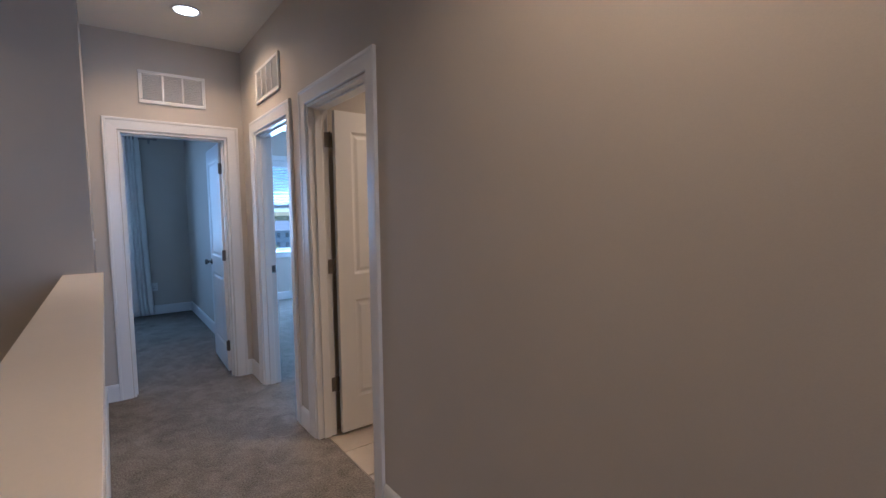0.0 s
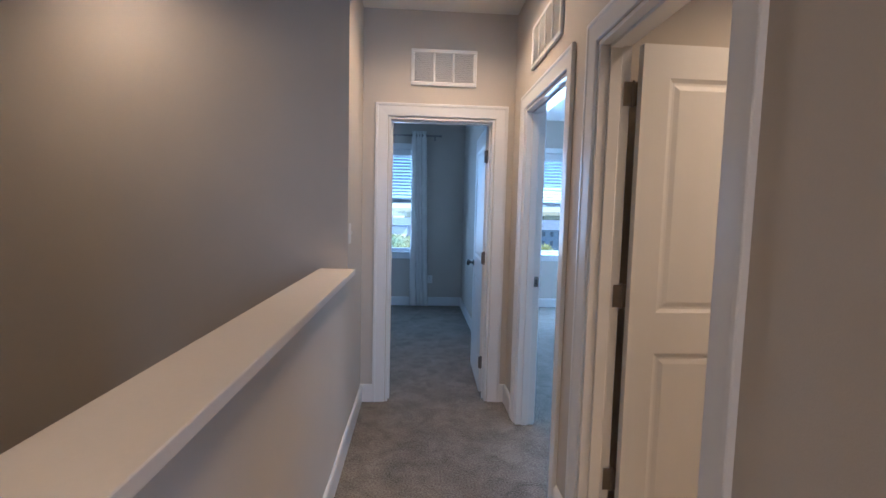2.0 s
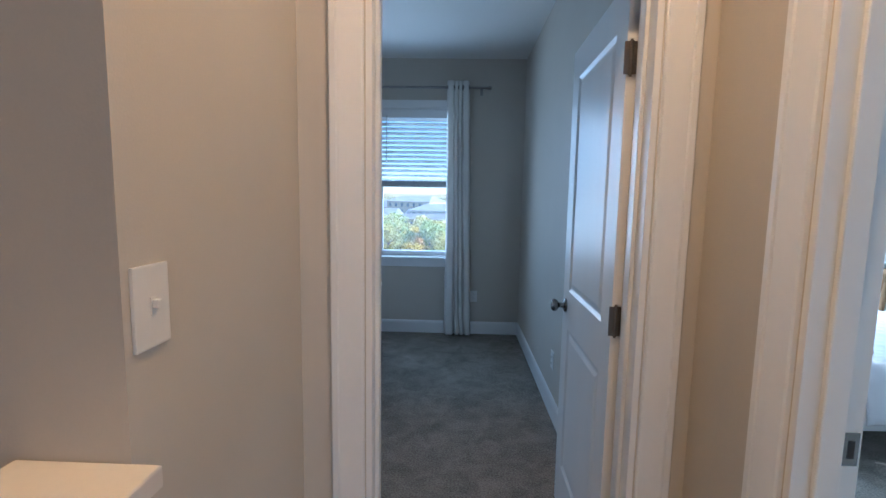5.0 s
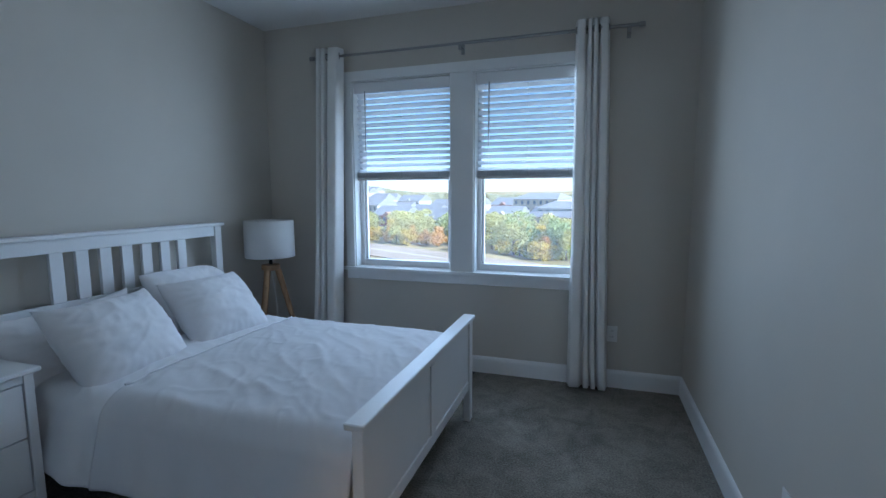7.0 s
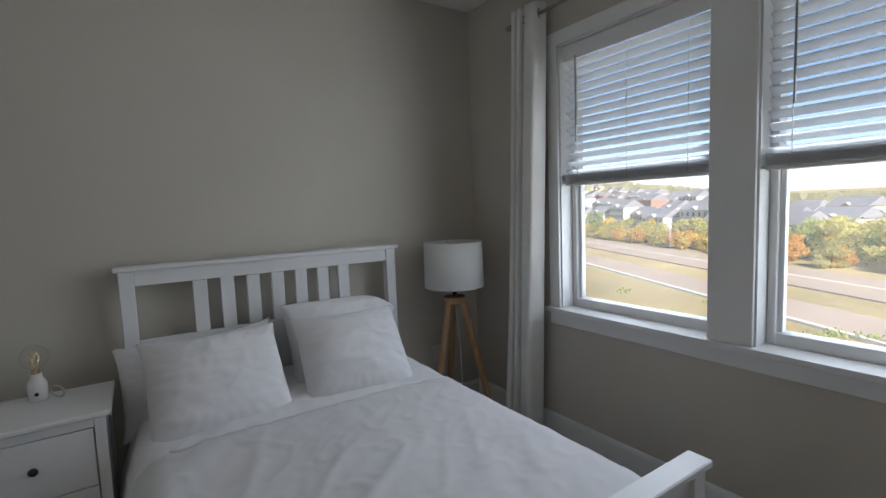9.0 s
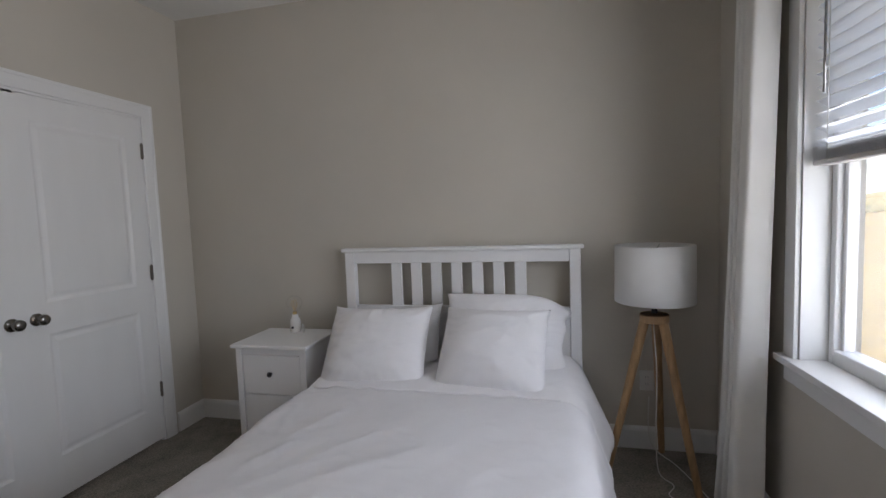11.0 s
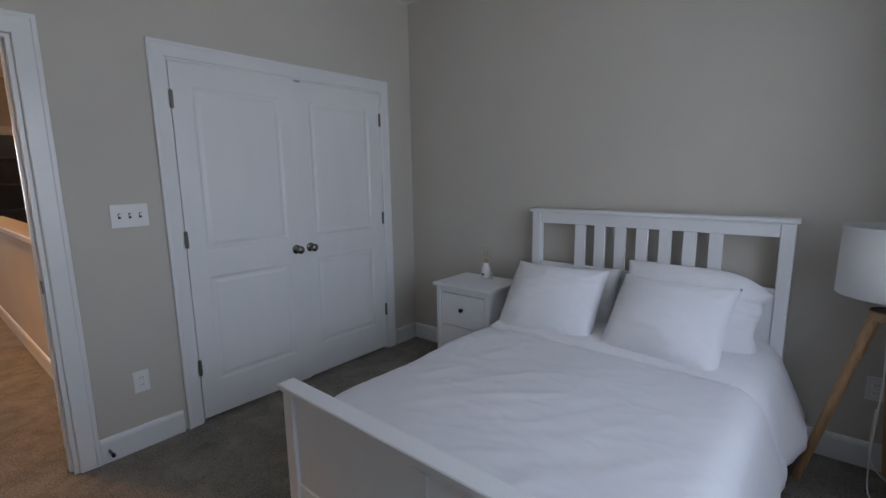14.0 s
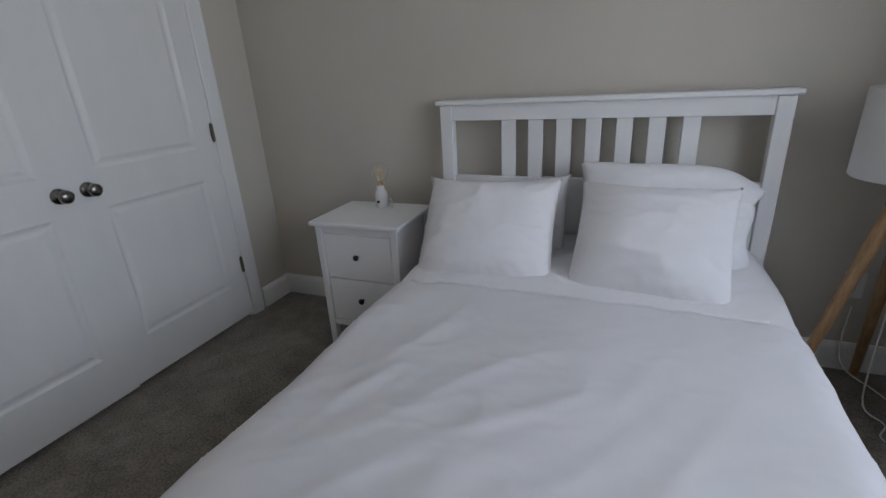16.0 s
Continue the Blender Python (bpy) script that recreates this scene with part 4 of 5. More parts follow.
bl = part("bulb", lathe([(0.0125, 0.122), (0.018, 0.130), (0.034, 0.143), (0.044, 0.160), (0.0475, 0.176), (0.044, 0.194), (0.033, 0.210), (0.018, 0.220), (0.0, 0.223)], 28), M_BULB, tl, "clear round glass bulb", smooth=True)
bl.visible_shadow = False
fil = bmesh.new()
for k in range(5):
    a = 2 * math.pi * k / 5
    tube([(0.004 * math.cos(a), 0.004 * math.sin(a), 0.13), (0.020 * math.cos(a), 0.020 * math.sin(a), 0.17), (0.012 * math.cos(a + 0.6), 0.012 * math.sin(a + 0.6), 0.195)], 0.0014, 5, fil)
part("filament", fil, M_BRASS, bl)
cup = bmesh.new()
tube([(0.03 * math.cos(t) + 0.02, 0.062 + 0.024 * math.cos(t), 0.026 + 0.022 * math.sin(t)) for t in [2 * math.pi * k / 20 for k in range(21)]], 0.0035, 8, cup)
part("cord_loop", cup, M_CORD, tl, "looped white cord")

# ---- floor lamp ----
FX, FY = -2.537, 3.078


def floor_lamp(x, y, turn, label="tripod floor lamp with oak legs and white drum shade"):
    f = thing("floor_lamp", label, "floor lamp", at=(x, y, 0))
    f.rotation_euler[2] = radians(turn)
    sh = bmesh.new()
    lathe([(0.187, 0.905), (0.190, 0.908), (0.187, 1.192), (0.183, 1.192), (0.185, 0.908), (0.187, 0.905)], 48, bm=sh)
    part("shade", sh, M_SHADE, f, "white linen drum shade", smooth=True)
    hoop = bmesh.new()
    for k in range(3):
        a = 2 * math.pi * k / 3
        rod((0, 0, 1.16), (0.184 * math.cos(a), 0.184 * math.sin(a), 1.182), 0.002, 6, bm=hoop)
    part("shade_spider", hoop, M_ROD, f)
    part("socket_stem", rod((0, 0, 0.845), (0, 0, 1.00), 0.014, 14), M_DARK, f)
    part("bulb", lathe([(0.013, 1.0), (0.028, 1.035), (0.030, 1.06), (0.018, 1.085), (0.0, 1.09)], 18), M_CERAM, f, smooth=True)
    part("hub", lathe([(0.0, 0.800), (0.066, 0.800), (0.070, 0.804), (0.070, 0.838), (0.066, 0.842), (0.0, 0.842)], 32), M_OAK, f, "round oak hub", smooth=False)
    for k in range(3):
        a = radians(120 * k)
        ca, sa = math.cos(a), math.sin(a)
        top, foot = Vector((0.052 * ca, 0.052 * sa, 0.80)), Vector((0.245 * ca, 0.245 * sa, 0.0))
        bm = rod(foot, top, 0.017, 14, r2=0.024)
        part("leg", bm, M_OAK, f, "tapered oak leg")
    return f


floor_lamp(FX, FY, 160)
cord = [(-2.53, 3.07, 0.82), (-2.50, 3.08, 0.55), (-2.47, 3.07, 0.25), (-2.46, 3.08, 0.05), (-2.42, 3.14, 0.008), (-2.34, 3.10, 0.006), (-2.28, 3.16, 0.006), (-2.33, 3.24, 0.006), (-2.27, 3.28, 0.006), (-2.40, 3.26, 0.006), (-2.62, 3.20, 0.006), (-2.76, 3.10, 0.06), (-2.785, 3.10, 0.35)]
fine = []
for i in range(len(cord) - 1):
    p0, p1, p2, p3 = (Vector(cord[max(0, min(len(cord) - 1, i + k))]) for k in (-1, 0, 1, 2))
    for s in range(5):
        t = s / 5
        q = 0.5 * (2 * p1 + (p2 - p0) * t + (2 * p0 - 5 * p1 + 4 * p2 - p3) * t * t + (3 * p1 - p0 - 3 * p2 + p3) * t ** 3)
        fine.append((q.x, q.y, max(0.004, q.z)))
tagged(link("lamp_cord", tube(fine, 0.003, 6), M_CORD, True), "thin clear lamp cord lying loosely on the carpet", "cord")


# ---- plates, grilles, downlights ----
def plate(m, kind, gangs=1):
    """A wall plate in the local x-z plane, facing -y."""
    w = 0.073 + 0.046 * (gangs - 1)
    name = "outlet_plate" if kind == "outlet" else "light_switch"
    p = thing(name, "white duplex outlet on the wall" if kind == "outlet" else "white wall plate with %s toggle switch%s" % (("three", "es") if gangs == 3 else ("one", "")), "outlet" if kind == "outlet" else "switch")
    p.matrix_world = m
    part("plate", box(-w / 2, w / 2, -0.006, -0.0004, -0.058, 0.058, 0.003, seg=2), M_PLATE, p)
    for g in range(gangs):
        x = (g - (gangs - 1) / 2) * 0.046
        if kind == "outlet":
            for z in (-0.02, 0.02):
                s = part("socket", box(x - 0.0165, x + 0.0165, -0.0085, -0.006, z - 0.014, z + 0.014, 0.002), M_PLATE, p)
                for dx in (-0.007, 0.006):
                    part("slot", box(x + dx, x + dx + 0.002, -0.0092, -0.0084, z - 0.004, z + 0.006), M_SLOT, s)
        else:
            s = part("toggle_surround", box(x - 0.006, x + 0.006, -0.0075, -0.006, -0.013, 0.013, 0.0005), M_SLOT if gangs == 3 else M_PLATE, p)
            part("toggle", box(x - 0.004, x + 0.004, -0.017, -0.0075, -0.002, 0.010, 0.001), M_PLATE, s)
    return p


plate(pose(-0.722, RY0, 1.245, 0, 0, 180), "switch", 3)
plate(pose(-0.680, RY0, 0.370, 0, 0, 180), "outlet")
plate(pose(0.045, RY1, 0.395), "outlet")
plate(pose(RX1, 1.72, 0.36, 0, 0, -90), "outlet")
plate(pose(RX0, 3.09, 0.40, 0, 0, 90), "outlet")
plate(pose(RX0, 0.72, 0.40, 0, 0, 90), "outlet")
plate(pose(HX0, -0.605, 1.25, 0, 0, 90), "switch", 1)


def grille(m, w, h, bays, label, depth=0.016):
    """A return-air grille in the local x-z plane, facing -y."""
    g = thing("air_grille", label, "vent")
    g.matrix_world = m
    f = 0.026
    for r in ((-w / 2, w / 2, h / 2 - f, h / 2), (-w / 2, w / 2, -h / 2, -h / 2 + f), (-w / 2, -w / 2 + f, -h / 2 + f, h / 2 - f), (w / 2 - f, w / 2, -h / 2 + f, h / 2 - f)):
        part("frame_bar", box(r[0], r[1], -depth, -0.0004, r[2], r[3], 0.003), M_GRILLE, g)
    iw = w - 2 * f
    for k in range(1, bays):
        x = -w / 2 + f + iw * k / bays
        part("divider", box(x - 0.007, x + 0.007, -depth + 0.001, -0.001, -h / 2 + f, h / 2 - f, 0.001), M_GRILLE, g)
    part("backing", box(-w / 2 + f, w / 2 - f, -0.0016, -0.0004, -h / 2 + f, h / 2 - f), M_DUCT, g)
    n = int((h - 2 * f) / 0.0125)
    bm = box(-iw / 2, iw / 2, -0.0006, 0.0006, -0.006, 0.006)
    me = bpy.data.meshes.new("louvre")
    bm.to_mesh(me); bm.free()
    me.materials.append(M_GRILLE)
    for k in range(n):
        o = new("louvre", me)
        o.parent = g
        o.matrix_local = pose(0, -0.0085, -h / 2 + f + (k + 0.5) * (h - 2 * f) / n, 42, 0, 0)
    return g


grille(pose(0.003, 0.0, 2.378), 0.456, 0.245, 3, "white louvred return-air grille above the bedroom door")
grille(pose(HX1, -0.78, 2.358, 0, 0, -90), 0.56, 0.245, 4, "white louvred return-air grille on the hall wall")
grille(pose(0.003, RY0, 2.40, 0, 0, 180), 0.456, 0.245, 3, "white louvred transfer grille above the bedroom door")
grille(pose(0.03, -4.45, CEIL, 90, 0, 0), 0.42, 0.22, 3, "white louvred supply grille in the hall ceiling")
for x, y in LAMPS + [(1.35, -2.15)]:
    dl = thing("downlight", "glowing round recessed downlight in the ceiling", "ceiling light", "recessed downlights", at=(x, y, CEIL))
    part("trim_ring", lathe([(0.070, -0.0004), (0.094, -0.0004), (0.095, -0.004), (0.090, -0.009), (0.074, -0.006), (0.070, -0.0004)], 32), M_GRILLE, dl, smooth=True)
    part("lens", lathe([(0.0, -0.003), (0.0695, -0.003), (0.0695, -0.001), (0.0, -0.001)], 32), M_LENS, dl, "glowing frosted lens")

fv = thing("floor_register", "dark bronze slotted floor register in the carpet", "vent")
part("plate", box(-1.25, -0.95, 3.31, 3.43, 0.001, 0.007, 0.002), M_DARK, fv)
for k in range(9):
    part("fin", box(-1.235 + 0.031 * k, -1.215 + 0.031 * k, 3.325, 3.415, 0.0071, 0.0095), M_HINGE, fv)
ds = thing("door_stop", "small dark spring door stop on the baseboard", "door stop")
part("spring", rod((-0.50, RY0 + 0.016, 0.065), (-0.50, RY0 + 0.075, 0.065), 0.006, 10), M_HINGE, ds)
part("tip", rod((-0.50, RY0 + 0.075, 0.065), (-0.50, RY0 + 0.09, 0.065), 0.009, 12), M_DARK, ds, "black rubber tip")

# ---- second bedroom ----
bed2, base2 = dressed_bed((1.97, 1.17 + 1.43), 180.0, 8, "bed 2", 0.27)
for k, (y, sd) in enumerate(((0.33, 31), (1.05, 32))):
    pillow(base2 @ pose(-1.70, y, 0.735, 0, 0, 90) @ pose(0, 0, 0, 66, 0, 0), 0.66, 0.42, 0.17, sd, "pillows on the second bed")
floor_lamp(3.72, 2.95, 60, "tripod oak floor lamp with white drum shade by the second bed")

detector = thing("smoke_detector", "small round white smoke detector on the ceiling", "smoke detector", at=(2.39, 1.53, CEIL))
part("base", lathe([(0.0, -0.0004), (0.054, -0.0004), (0.055, -0.005), (0.052, -0.011), (0.0, -0.011)], 28), M_PLATE, detector, smooth=True)
part("dome", lathe([(0.040, -0.0112), (0.037, -0.019), (0.026, -0.025), (0.0, -0.026)], 24), M_PLATE, detector, smooth=True)

# ---- far room chest ----
ch = thing("chest_of_drawers", "pale chest of drawers in the far bright room", "dresser", at=(-0.47, -9.0, 0))
part("body", box(0.06, 0.55, -0.45, 0.2, 0.08, 0.78, 0.004), M_FURN, ch)
part("top", box(0.04, 0.57, -0.47, 0.22, 0.781, 0.80, 0.004), M_FURN, ch)
for k in range(3):
    part("drawer", box(0.075, 0.535, 0.2005, 0.215, 0.12 + 0.22 * k, 0.32 + 0.22 * k, 0.003), M_FURN, ch)
for x, y in ((0.08, -0.43), (0.48, -0.43), (0.08, 0.13), (0.48, 0.13)):
    part("leg", box(x, x + 0.05, y, y + 0.05, 0.0, 0.079, 0.002), M_FURN, ch)

# ---- outdoors ----
GZ = -12.0
M_GRASS = mat("dry_autumn_grass", (0.29, 0.245, 0.10), 0.95, var=0.35, scale=0.06, fine=1.3, bump=0.3, dist=0.1, col2=(0.41, 0.33, 0.16), fine_var=0.8)
M_ROAD = mat("pale_asphalt", (0.32, 0.262, 0.21), 0.9, var=0.1, scale=0.1, fine=6, bump=0.1)
M_LINE = mat("white_road_paint", (0.7, 0.7, 0.66), 0.8, var=0.1, scale=1, fine=10)
M_BARK = mat("grey_bark", (0.12, 0.09, 0.065), 0.9, var=0.3, fine=20)
M_POLE = mat("galvanised_white_pole", (0.62, 0.62, 0.60), 0.5, 0.2, var=0.06)
M_ROOF = mat("grey_shingle_roof", (0.20, 0.205, 0.225), 0.9, var=0.15, scale=0.6, fine=9, rnd=0.3)
M_PANE = mat("dark_far_glass", (0.16, 0.18, 0.21), 0.12, var=0.2)
M_HWALL = [mat("white_siding", (0.46, 0.455, 0.44), 0.8, var=0.04, stretch=(1, 1, 14)), mat("red_brick_far", (0.30, 0.16, 0.12), 0.9, var=0.15, fine=12), mat("beige_siding", (0.40, 0.35, 0.28), 0.8, var=0.05, stretch=(1, 1, 14)), mat("blue_grey_siding", (0.30, 0.35, 0.42), 0.8, var=0.05, stretch=(1, 1, 14))]
def leaf_mat(name, col):
    m = mat(name, col, 0.8, var=0.3, scale=2, fine=9, rnd=0.4)
    N, L = m.node_tree.nodes, m.node_tree.links
    tr, mx = N.new("ShaderNodeBsdfTranslucent"), N.new("ShaderNodeMixShader")
    tr.inputs[0].default_value = (*[min(1, q * 1.15) for q in col], 1)
    mx.inputs[0].default_value = 0.52
    L.new(N["Principled BSDF"].outputs[0], mx.inputs[1]); L.new(tr.outputs[0], mx.inputs[2]); L.new(mx.outputs[0], N["Material Output"].inputs[0])
    return m


LEAF = [leaf_mat("leaf_yellow", (0.62, 0.49, 0.11)), leaf_mat("leaf_green", (0.33, 0.38, 0.14)), leaf_mat("leaf_olive", (0.49, 0.46, 0.16)), leaf_mat("leaf_orange", (0.60, 0.37, 0.10))]


RD = Vector((0.887, -0.462, 0))          # along the road
RN = Vector((-0.462, -0.887, 0))         # from the far verge towards the house
R0 = Vector((0, 85, GZ))


def ground_z(x, y):
    """The land: flat at the road, rising gently far off and more to the north-west."""
    r = math.hypot(x, y)
    beyond = (x - R0.x) * -RN.x + (y - R0.y) * -RN.y
    west = max(0.0, min(1.0, (-math.degrees(math.atan2(x, y)) - 20) / 24)) if y > 0 else 0.0
    hill = west * min(44.0, max(0.0, beyond - 22) * 0.20)
    return GZ + max(0.0, r - 230) * 0.012 + hill + 1.2 * noise.noise(Vector((x * 0.012, y * 0.012, 0))) * min(1, max(0, r - 150) / 100)


gb = bmesh.new()
ang, radii = 144, [0, 20, 45, 70, 85, 100, 115, 130, 145, 160, 180, 200, 225, 250, 280, 320, 370, 450, 550, 650, 900, 1300, 2000, 3200]
rings = []
for r in radii:
    rings.append([gb.verts.new((r * math.cos(2 * math.pi * k / ang), r * math.sin(2 * math.pi * k / ang), ground_z(r * math.cos(2 * math.pi * k / ang), r * math.sin(2 * math.pi * k / ang)) if r else GZ)) for k in range(ang if r else 1)])
for a, b in zip(rings, rings[1:]):
    for k in range(ang):
        gb.faces.new((a[0], b[k], b[(k + 1) % ang]) if len(a) == 1 else (a[k], b[k], b[(k + 1) % ang], a[(k + 1) % ang]))
struct("ground", gb, M_GRASS, "dry yellow-green autumn grass slope and fields", "ground", smooth=True)


def strip(o0, o1, z, s0=-420, s1=260, n=60):
    bm = bmesh.new()
    prev = None
    for k in range(n + 1):
        s = s0 + (s1 - s0) * k / n
        cur = []
        for o, dz in ((o0, 0), (o1, 0), (o1, -0.4), (o0, -0.4)):
            p = R0 + RD * s + RN * o
            cur.append(bm.verts.new((p.x, p.y, max(GZ, ground_z(p.x, p.y)) + z + dz)))
        if prev:
            for i in range(4):
                bm.faces.new((prev[i], prev[(i + 1) % 4], cur[(i + 1) % 4], cur[i]))
        else:
            bm.faces.new(cur)
        prev = cur
    bm.faces.new(prev)
    return bm


struct("road", strip(1.0, 16, 0.22), M_ROAD, "wide pale asphalt carriageway", "road")
struct("road", strip(24, 32, 0.22), M_ROAD, "pale asphalt carriageway near the slope", "road")
struct("kerb", strip(32.0, 32.5, 0.34), M_LINE, "pale concrete kerb along the road", "kerb")
struct("road_marking", strip(8.3, 8.6, 0.235), M_LINE, "white painted lane line", "road marking")


# trees
def tree_meshes(seed, leaf, h, spread):
    rng = random.Random(seed)
    tb = bmesh.new()
    rod((0, 0, -0.3), (0.05 * h * rng.uniform(-1, 1), 0, h * 0.55), 0.028 * h, 7, 0.012 * h, tb)
    for k in range(5):
        a = rng.uniform(0, 6.28)
        z0 = h * rng.uniform(0.2, 0.45)
        rod((0, 0, z0), (spread * 0.6 * math.cos(a), spread * 0.6 * math.sin(a), z0 + h * rng.uniform(0.15, 0.35)), 0.012 * h, 5, 0.004 * h, tb)
    trunk = bpy.data.meshes.new("trunk")
    tb.to_mesh(trunk); tb.free(); trunk.materials.append(M_BARK)
    verts, faces = [], []
    clumps = []
    for k in range(26):
        a, r = rng.uniform(0, 6.28), spread * math.sqrt(rng.uniform(0, 1))
        zz = rng.uniform(0.12, 1.0)
        lim = math.sin(math.pi * min(1, 0.18 + zz * 0.80)) ** 0.7
        clumps.append((Vector((r * lim * math.cos(a), r * lim * math.sin(a), h * zz)), spread * rng.uniform(0.22, 0.42)))
    for c, cr in clumps:
        for k in range(42):
            d = Vector((rng.gauss(0, 1), rng.gauss(0, 1), rng.gauss(0, 0.8))).normalized() * cr * rng.uniform(0.5, 1.05)
            p = c + d
            s = rng.uniform(0.16, 0.34)
            u = Vector((rng.uniform(-1, 1), rng.uniform(-1, 1), rng.uniform(-1, 1))).normalized() * s
            v = u.cross(Vector((rng.uniform(-1, 1), rng.uniform(-1, 1), rng.uniform(-1, 1)))).normalized() * s
            n = len(verts)
            verts += [p - u, p + v * 0.7, p + u, p - v * 0.7]
            faces.append((n, n + 1, n + 2, n + 3))
    crown = bpy.data.meshes.new("crown")
    crown.from_pydata([tuple(v) for v in verts], [], faces)
    crown.materials.append(leaf)
    return trunk, crown


KINDS = []
for k, (lf, h, sp) in enumerate(((0, 3.6, 1.7), (1, 6.0, 2.9), (2, 6.6, 3.1), (3, 4.2, 2.0), (1, 7.4, 3.2), (0, 5.8, 2.8), (2, 5.0, 2.5))):
    tr, cw = tree_meshes(50 + k, LEAF[lf], h, sp)
    t = thing("tree", ("yellow", "green", "olive-green", "orange", "tall green", "golden", "olive")[k] + " autumn tree beside the road", "tree", "roadside trees")
    for nm, me in (("trunk", tr), ("crown", cw)):
        o = new(nm, me)
        o.parent = t
    KINDS.append(t)
rng = random.Random(77)
spots = []
for k in range(270):
    s = rng.uniform(-105, 112) if k % 4 else rng.uniform(-250, -105)
    back = rng.uniform(3, 30) if s > -75 else rng.uniform(2.5, 9)
    small = back < 8
    kind = rng.choice((0, 3, 0, 6)) if small else rng.choice((1, 2, 5, 5, 2, 2, 6, 4, 0))
    spots.append((s, back, kind, rng.uniform(0.9, 1.3)))
for i, (s, back, kind, sc) in enumerate(spots):
    p = R0 + RD * s - RN * back
    m = pose(p.x, p.y, ground_z(p.x, p.y), 0, 0, rng.uniform(0, 360))
    c = copy_thing(KINDS[kind], m)
    c.scale = (sc, sc, sc)
for i, t in enumerate(KINDS):
    p = R0 + RD * (-170 + 40 * i) - RN * (4 + i)
    t.matrix_basis = pose(p.x, p.y, ground_z(p.x, p.y), 0, 0, 30 * i)

# low shrubs in the median and on the slope
sv, sf = [], []
for k in range(46):
    if k < 16:
        p = R0 + RD * (24 + k * 0.9 + rng.uniform(-0.3, 0.3)) + RN * (20.5 + rng.uniform(-0.6, 0.6))
    else:
        p = Vector((rng.uniform(-60, 0), rng.uniform(36, 62), GZ))
    for q in range(60):
        d = Vector((rng.gauss(0, 0.5), rng.gauss(0, 0.5), abs(rng.gauss(0, 0.3)) + 0.1))
        s = rng.uniform(0.08, 0.2)
        u = Vector((rng.uniform(-1, 1), rng.uniform(-1, 1), rng.uniform(-1, 1))).normalized() * s
        v = Vector((-u.y, u.x, s))
        c = p + d
        n = len(sv)
        sv += [tuple(c - u), tuple(c + v), tuple(c + u), tuple(c - v)]
        sf.append((n, n + 1, n + 2, n + 3))
me = bpy.data.meshes.new("shrubs")
me.from_pydata(sv, [], sf)
me.materials.append(LEAF[1])
tagged(new("shrubs", me), "low green shrubs on the median and the slope", "shrub", kind="stuff")


# houses
def house(x, y, yaw, w, d, storeys, wallm, seed, kind="townhouse", hip=False, wing=False):
    rng = random.Random(seed)
    h = 2.9 * storeys
    t = thing(kind, {"townhouse": "pale townhouse with a grey gable roof beyond the trees", "apartment_building": "long pale apartment building with a grey roof"}[kind], "house" if kind == "townhouse" else "building")
    part("wall", box(-w / 2, w / 2, -d / 2, d / 2, -1.5, h), wallm, t)
    rb = bmesh.new()
    rh, e = (0.34 * min(w, d) if not hip else 2.4), 0.4
    a = [rb.verts.new(p) for p in ((-w / 2 - e, -d / 2 - e, h), (w / 2 + e, -d / 2 - e, h), (w / 2 + e, d / 2 + e, h), (-w / 2 - e, d / 2 + e, h))]
    k = 3.0 if hip else 0.0
    r0, r1 = rb.verts.new((-w / 2 - e + k, 0, h + rh)), rb.verts.new((w / 2 + e - k, 0, h + rh))
    for f in ((a[0], a[1], r1, r0), (a[2], a[3], r0, r1), (a[1], a[2], r1), (a[3], a[0], r0), tuple(a)):
        rb.faces.new(f)
    part("roof", rb, M_ROOF, t)
    if not hip:
        n = max(1, int(w / 9))
        for k in range(n):
            xx = -w / 2 + w * (k + 0.5) / n
            gb = bmesh.new()
            gw = 2.0
            v = [gb.verts.new(p) for p in ((xx - gw, -d / 2 - 0.5, h), (xx + gw, -d / 2 - 0.5, h), (xx, -d / 2 - 0.5, h + 1.35), (xx - gw, -0.5, h), (xx + gw, -0.5, h), (xx, -0.5, h + 1.35))]
            for f in ((0, 1, 2), (3, 5, 4), (0, 2, 5, 3), (1, 4, 5, 2), (0, 3, 4, 1)):
                gb.faces.new([v[i] for i in f])
            part("gable", gb, wallm, t)
    n = max(2, int(w / 2.6))
    wm = box(-0.5, 0.5, -0.06, 0.06, -0.75, 0.75)
    me = bpy.data.meshes.new("window")
    wm.to_mesh(me); wm.free(); me.materials.append(M_PANE)
    for fl in range(storeys):
        for k in range(n):
            o = new("window", me)
            o.parent = t
            o.location = (-w / 2 + w * (k + 0.5) / n, -d / 2 - 0.04, 1.5 + 2.9 * fl)
    t.matrix_basis = pose(x, y, ground_z(x, y), 0, 0, yaw)
    return t


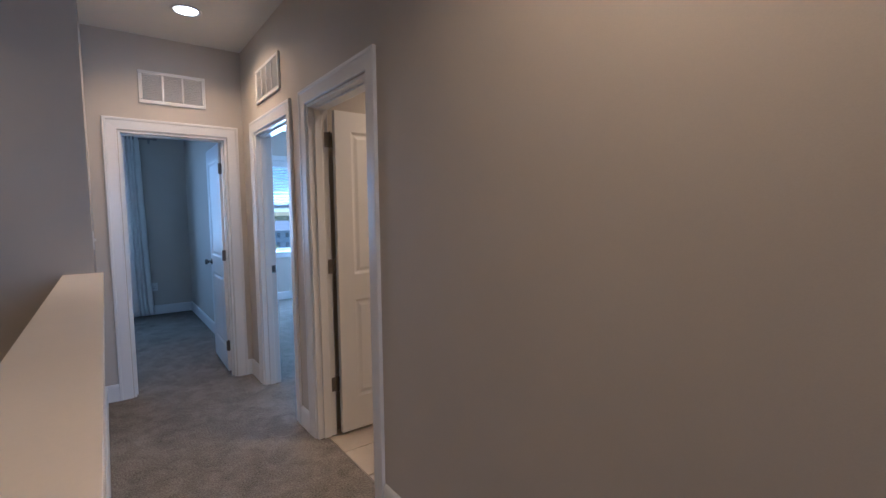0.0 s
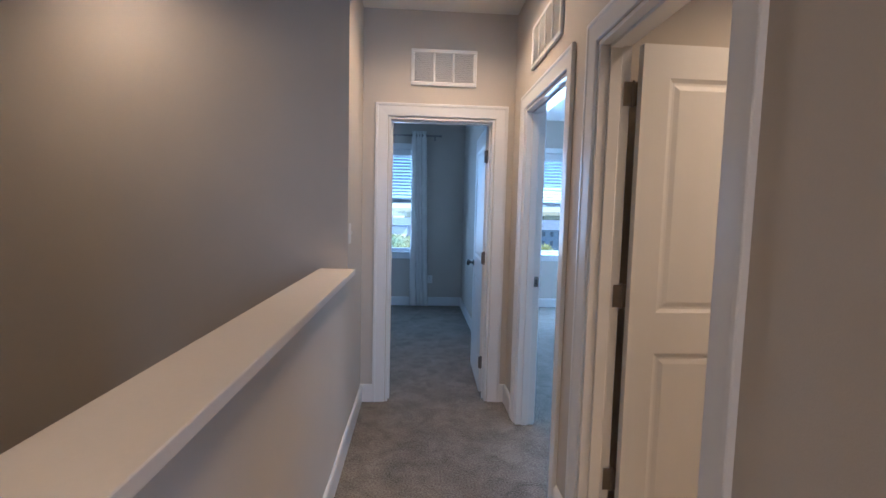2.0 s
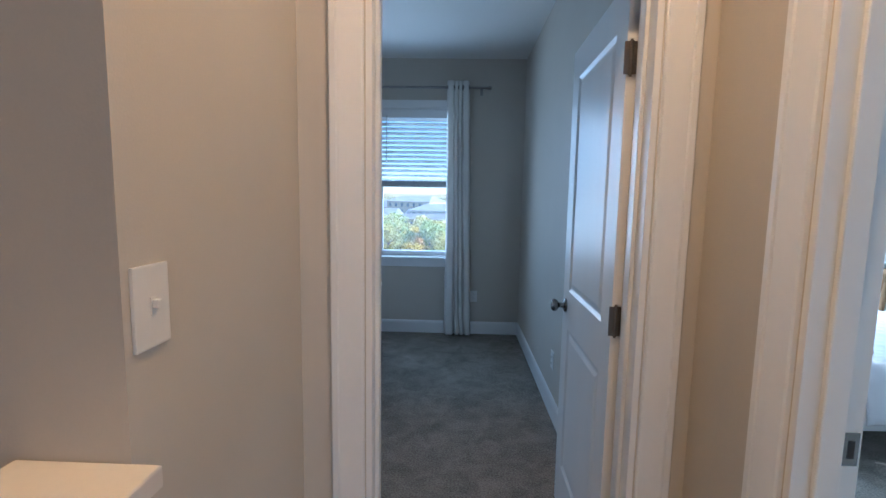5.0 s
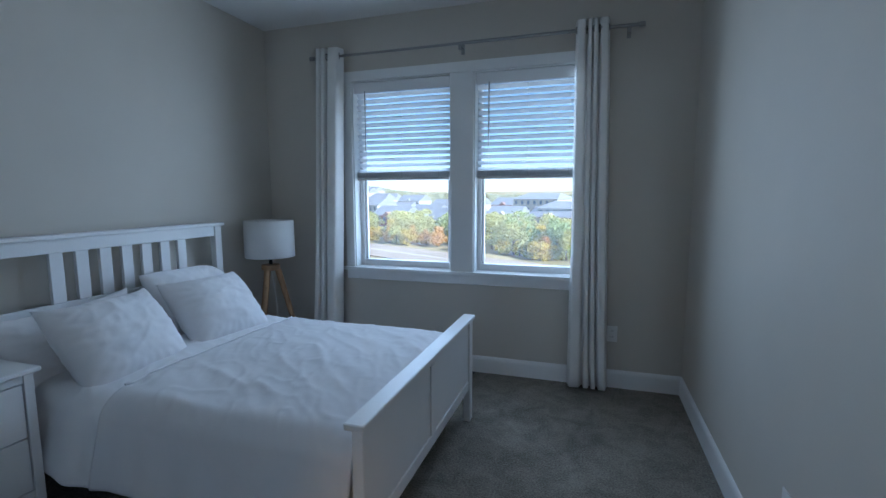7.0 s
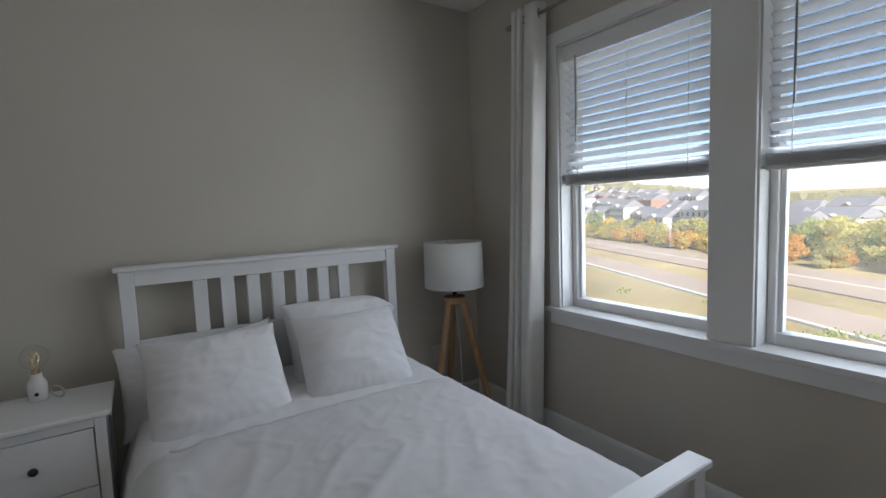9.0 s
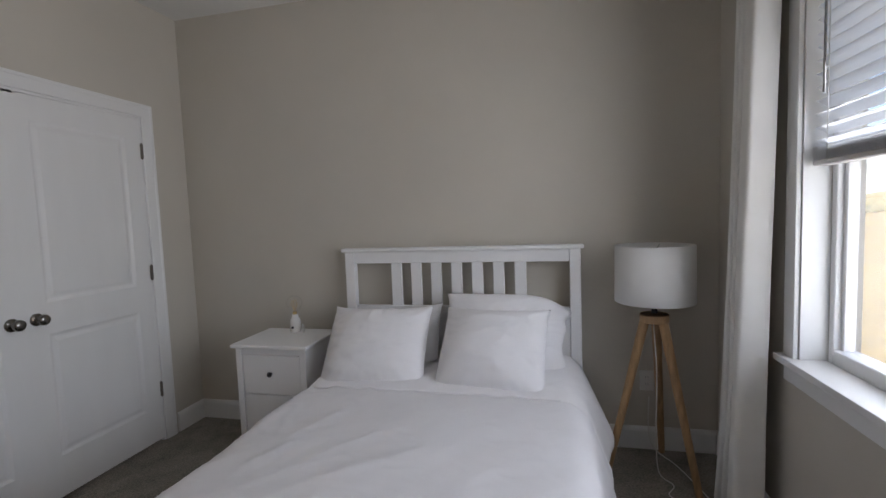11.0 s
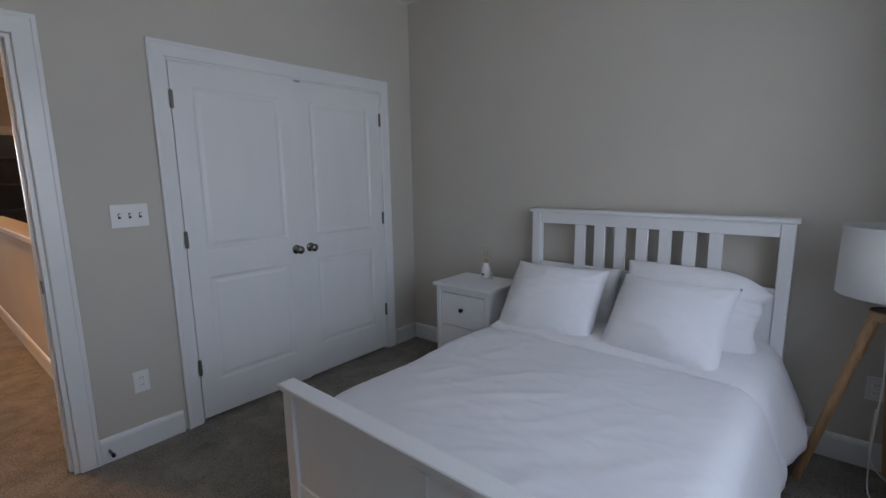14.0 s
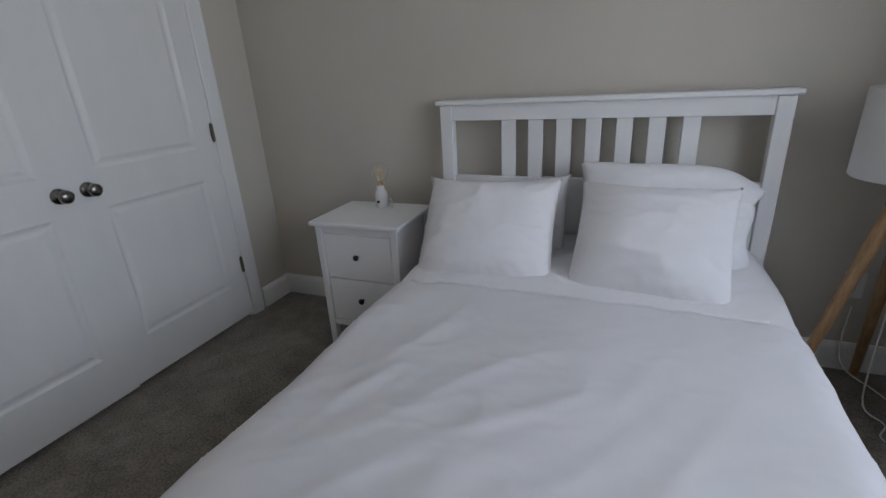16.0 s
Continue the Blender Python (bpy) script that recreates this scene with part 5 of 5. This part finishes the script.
ROADYAW = math.degrees(math.atan2(RD.y, RD.x))
rng = random.Random(5)
sd = 0
for row, (back, s0, s1, step) in enumerate(((34, -320, -62, 19), (66, -360, -40, 21), (100, -390, -50, 23), (140, -420, 60, 27))):
    s = s0
    while s < s1:
        p = R0 + RD * s - RN * (back + rng.uniform(-3, 3))
        house(p.x, p.y, ROADYAW + rng.choice((0, 0, 4, -4)), rng.uniform(13, 17), 10, rng.choice((2, 2, 3)), rng.choice((M_HWALL[0], M_HWALL[0], M_HWALL[0], M_HWALL[2], M_HWALL[2], M_HWALL[1])), sd)
        sd += 1
        s += step
for (s, back, w, st, mi) in ((-30, 70, 44, 3, 0), (38, 78, 60, 3, 3), (-66, 88, 20, 4, 2), (-8, 120, 60, 3, 2), (95, 95, 40, 3, 2)):
    p = R0 + RD * s - RN * back
    house(p.x, p.y, ROADYAW + 3, w, 15, st, M_HWALL[mi], 900 + s, "apartment_building", hip=True)

# far wooded ridge
fv, ff = [], []
for k in range(9000):
    a = rng.uniform(-1.45, 0.75)
    r = 470 + 260 * rng.random()
    x, y = r * math.sin(a), r * math.cos(a)
    z = ground_z(x, y) + rng.uniform(0, 8.5) + 4.0 * noise.noise(Vector((a * 5, 0, 0)))
    s = rng.uniform(1.4, 3.4)
    u = Vector((math.cos(a), -math.sin(a), 0)) * s
    v = Vector((rng.uniform(-0.5, 0.5), rng.uniform(-0.5, 0.5), 1)).normalized() * s * 0.8
    c = Vector((x, y, z))
    n = len(fv)
    fv += [tuple(c - u), tuple(c + v), tuple(c + u), tuple(c - v)]
    ff.append((n, n + 1, n + 2, n + 3))
me = bpy.data.meshes.new("far_woods")
me.from_pydata(fv, [], ff)
me.materials.append(mat("hazy_far_foliage", (0.20, 0.20, 0.12), 0.95, var=0.25, scale=0.05, fine=0.4))
tagged(new("far_woods", me), "hazy wooded ridge on the horizon", "woods", kind="stuff")

# power line frame with crossed braces, and a street lamp
pf = thing("utility_pole_frame", "tall white two-pole power line frame with crossed braces", "utility pole")
PA, PB = Vector((-42.2, 44.3, GZ)), Vector((-39.4, 47.0, GZ))
for q in (PA, PB):
    part("pole", rod((q.x, q.y, GZ - 0.5), (q.x, q.y, 9.0), 0.30, 12, 0.22), M_POLE, pf)
for za, zb in ((0.8, 4.6), (4.6, 0.8)):
    part("brace", rod((PA.x, PA.y, za), (PB.x, PB.y, zb), 0.09, 8), M_POLE, pf)
dirp = (PB - PA).normalized()
ca, cb = PA - dirp * 2.5, PB + dirp * 2.5
part("crossarm", rod((ca.x, ca.y, 8.2), (cb.x, cb.y, 8.2), 0.15, 8), M_POLE, pf)
p = R0 + RD * (-78) - RN * 1.0
sl = thing("street_lamp", "pale slim street lamp beside the road", "street lamp", at=(p.x, p.y, GZ))
part("pole", rod((0, 0, -0.3), (0, 0, 8.0), 0.11, 8, 0.07), M_POLE, sl)
part("arm", rod((0, 0, 7.9), (1.2, -1.6, 8.2), 0.05, 6), M_POLE, sl)
part("head", box(1.0, 1.5, -1.9, -1.5, 8.12, 8.28, 0.03), M_POLE, sl)

# ---- bathroom floor tiles ----
tm = box(-0.148, 0.148, -0.148, 0.148, -0.012, 0.0, 0.002)
tme = bpy.data.meshes.new("tile")
tm.to_mesh(tme); tm.free(); tme.materials.append(M_TILE)
fb = bpy.data.objects["floor_bath"]
for i in range(6):
    for j in range(5):
        o = new("tile", tme)
        o.parent = fb
        o.location = (0.57 + 0.155 + 0.302 * i - 0.15 * (j % 2) * 0, -2.98 + 0.155 + 0.302 * j, -0.0005)
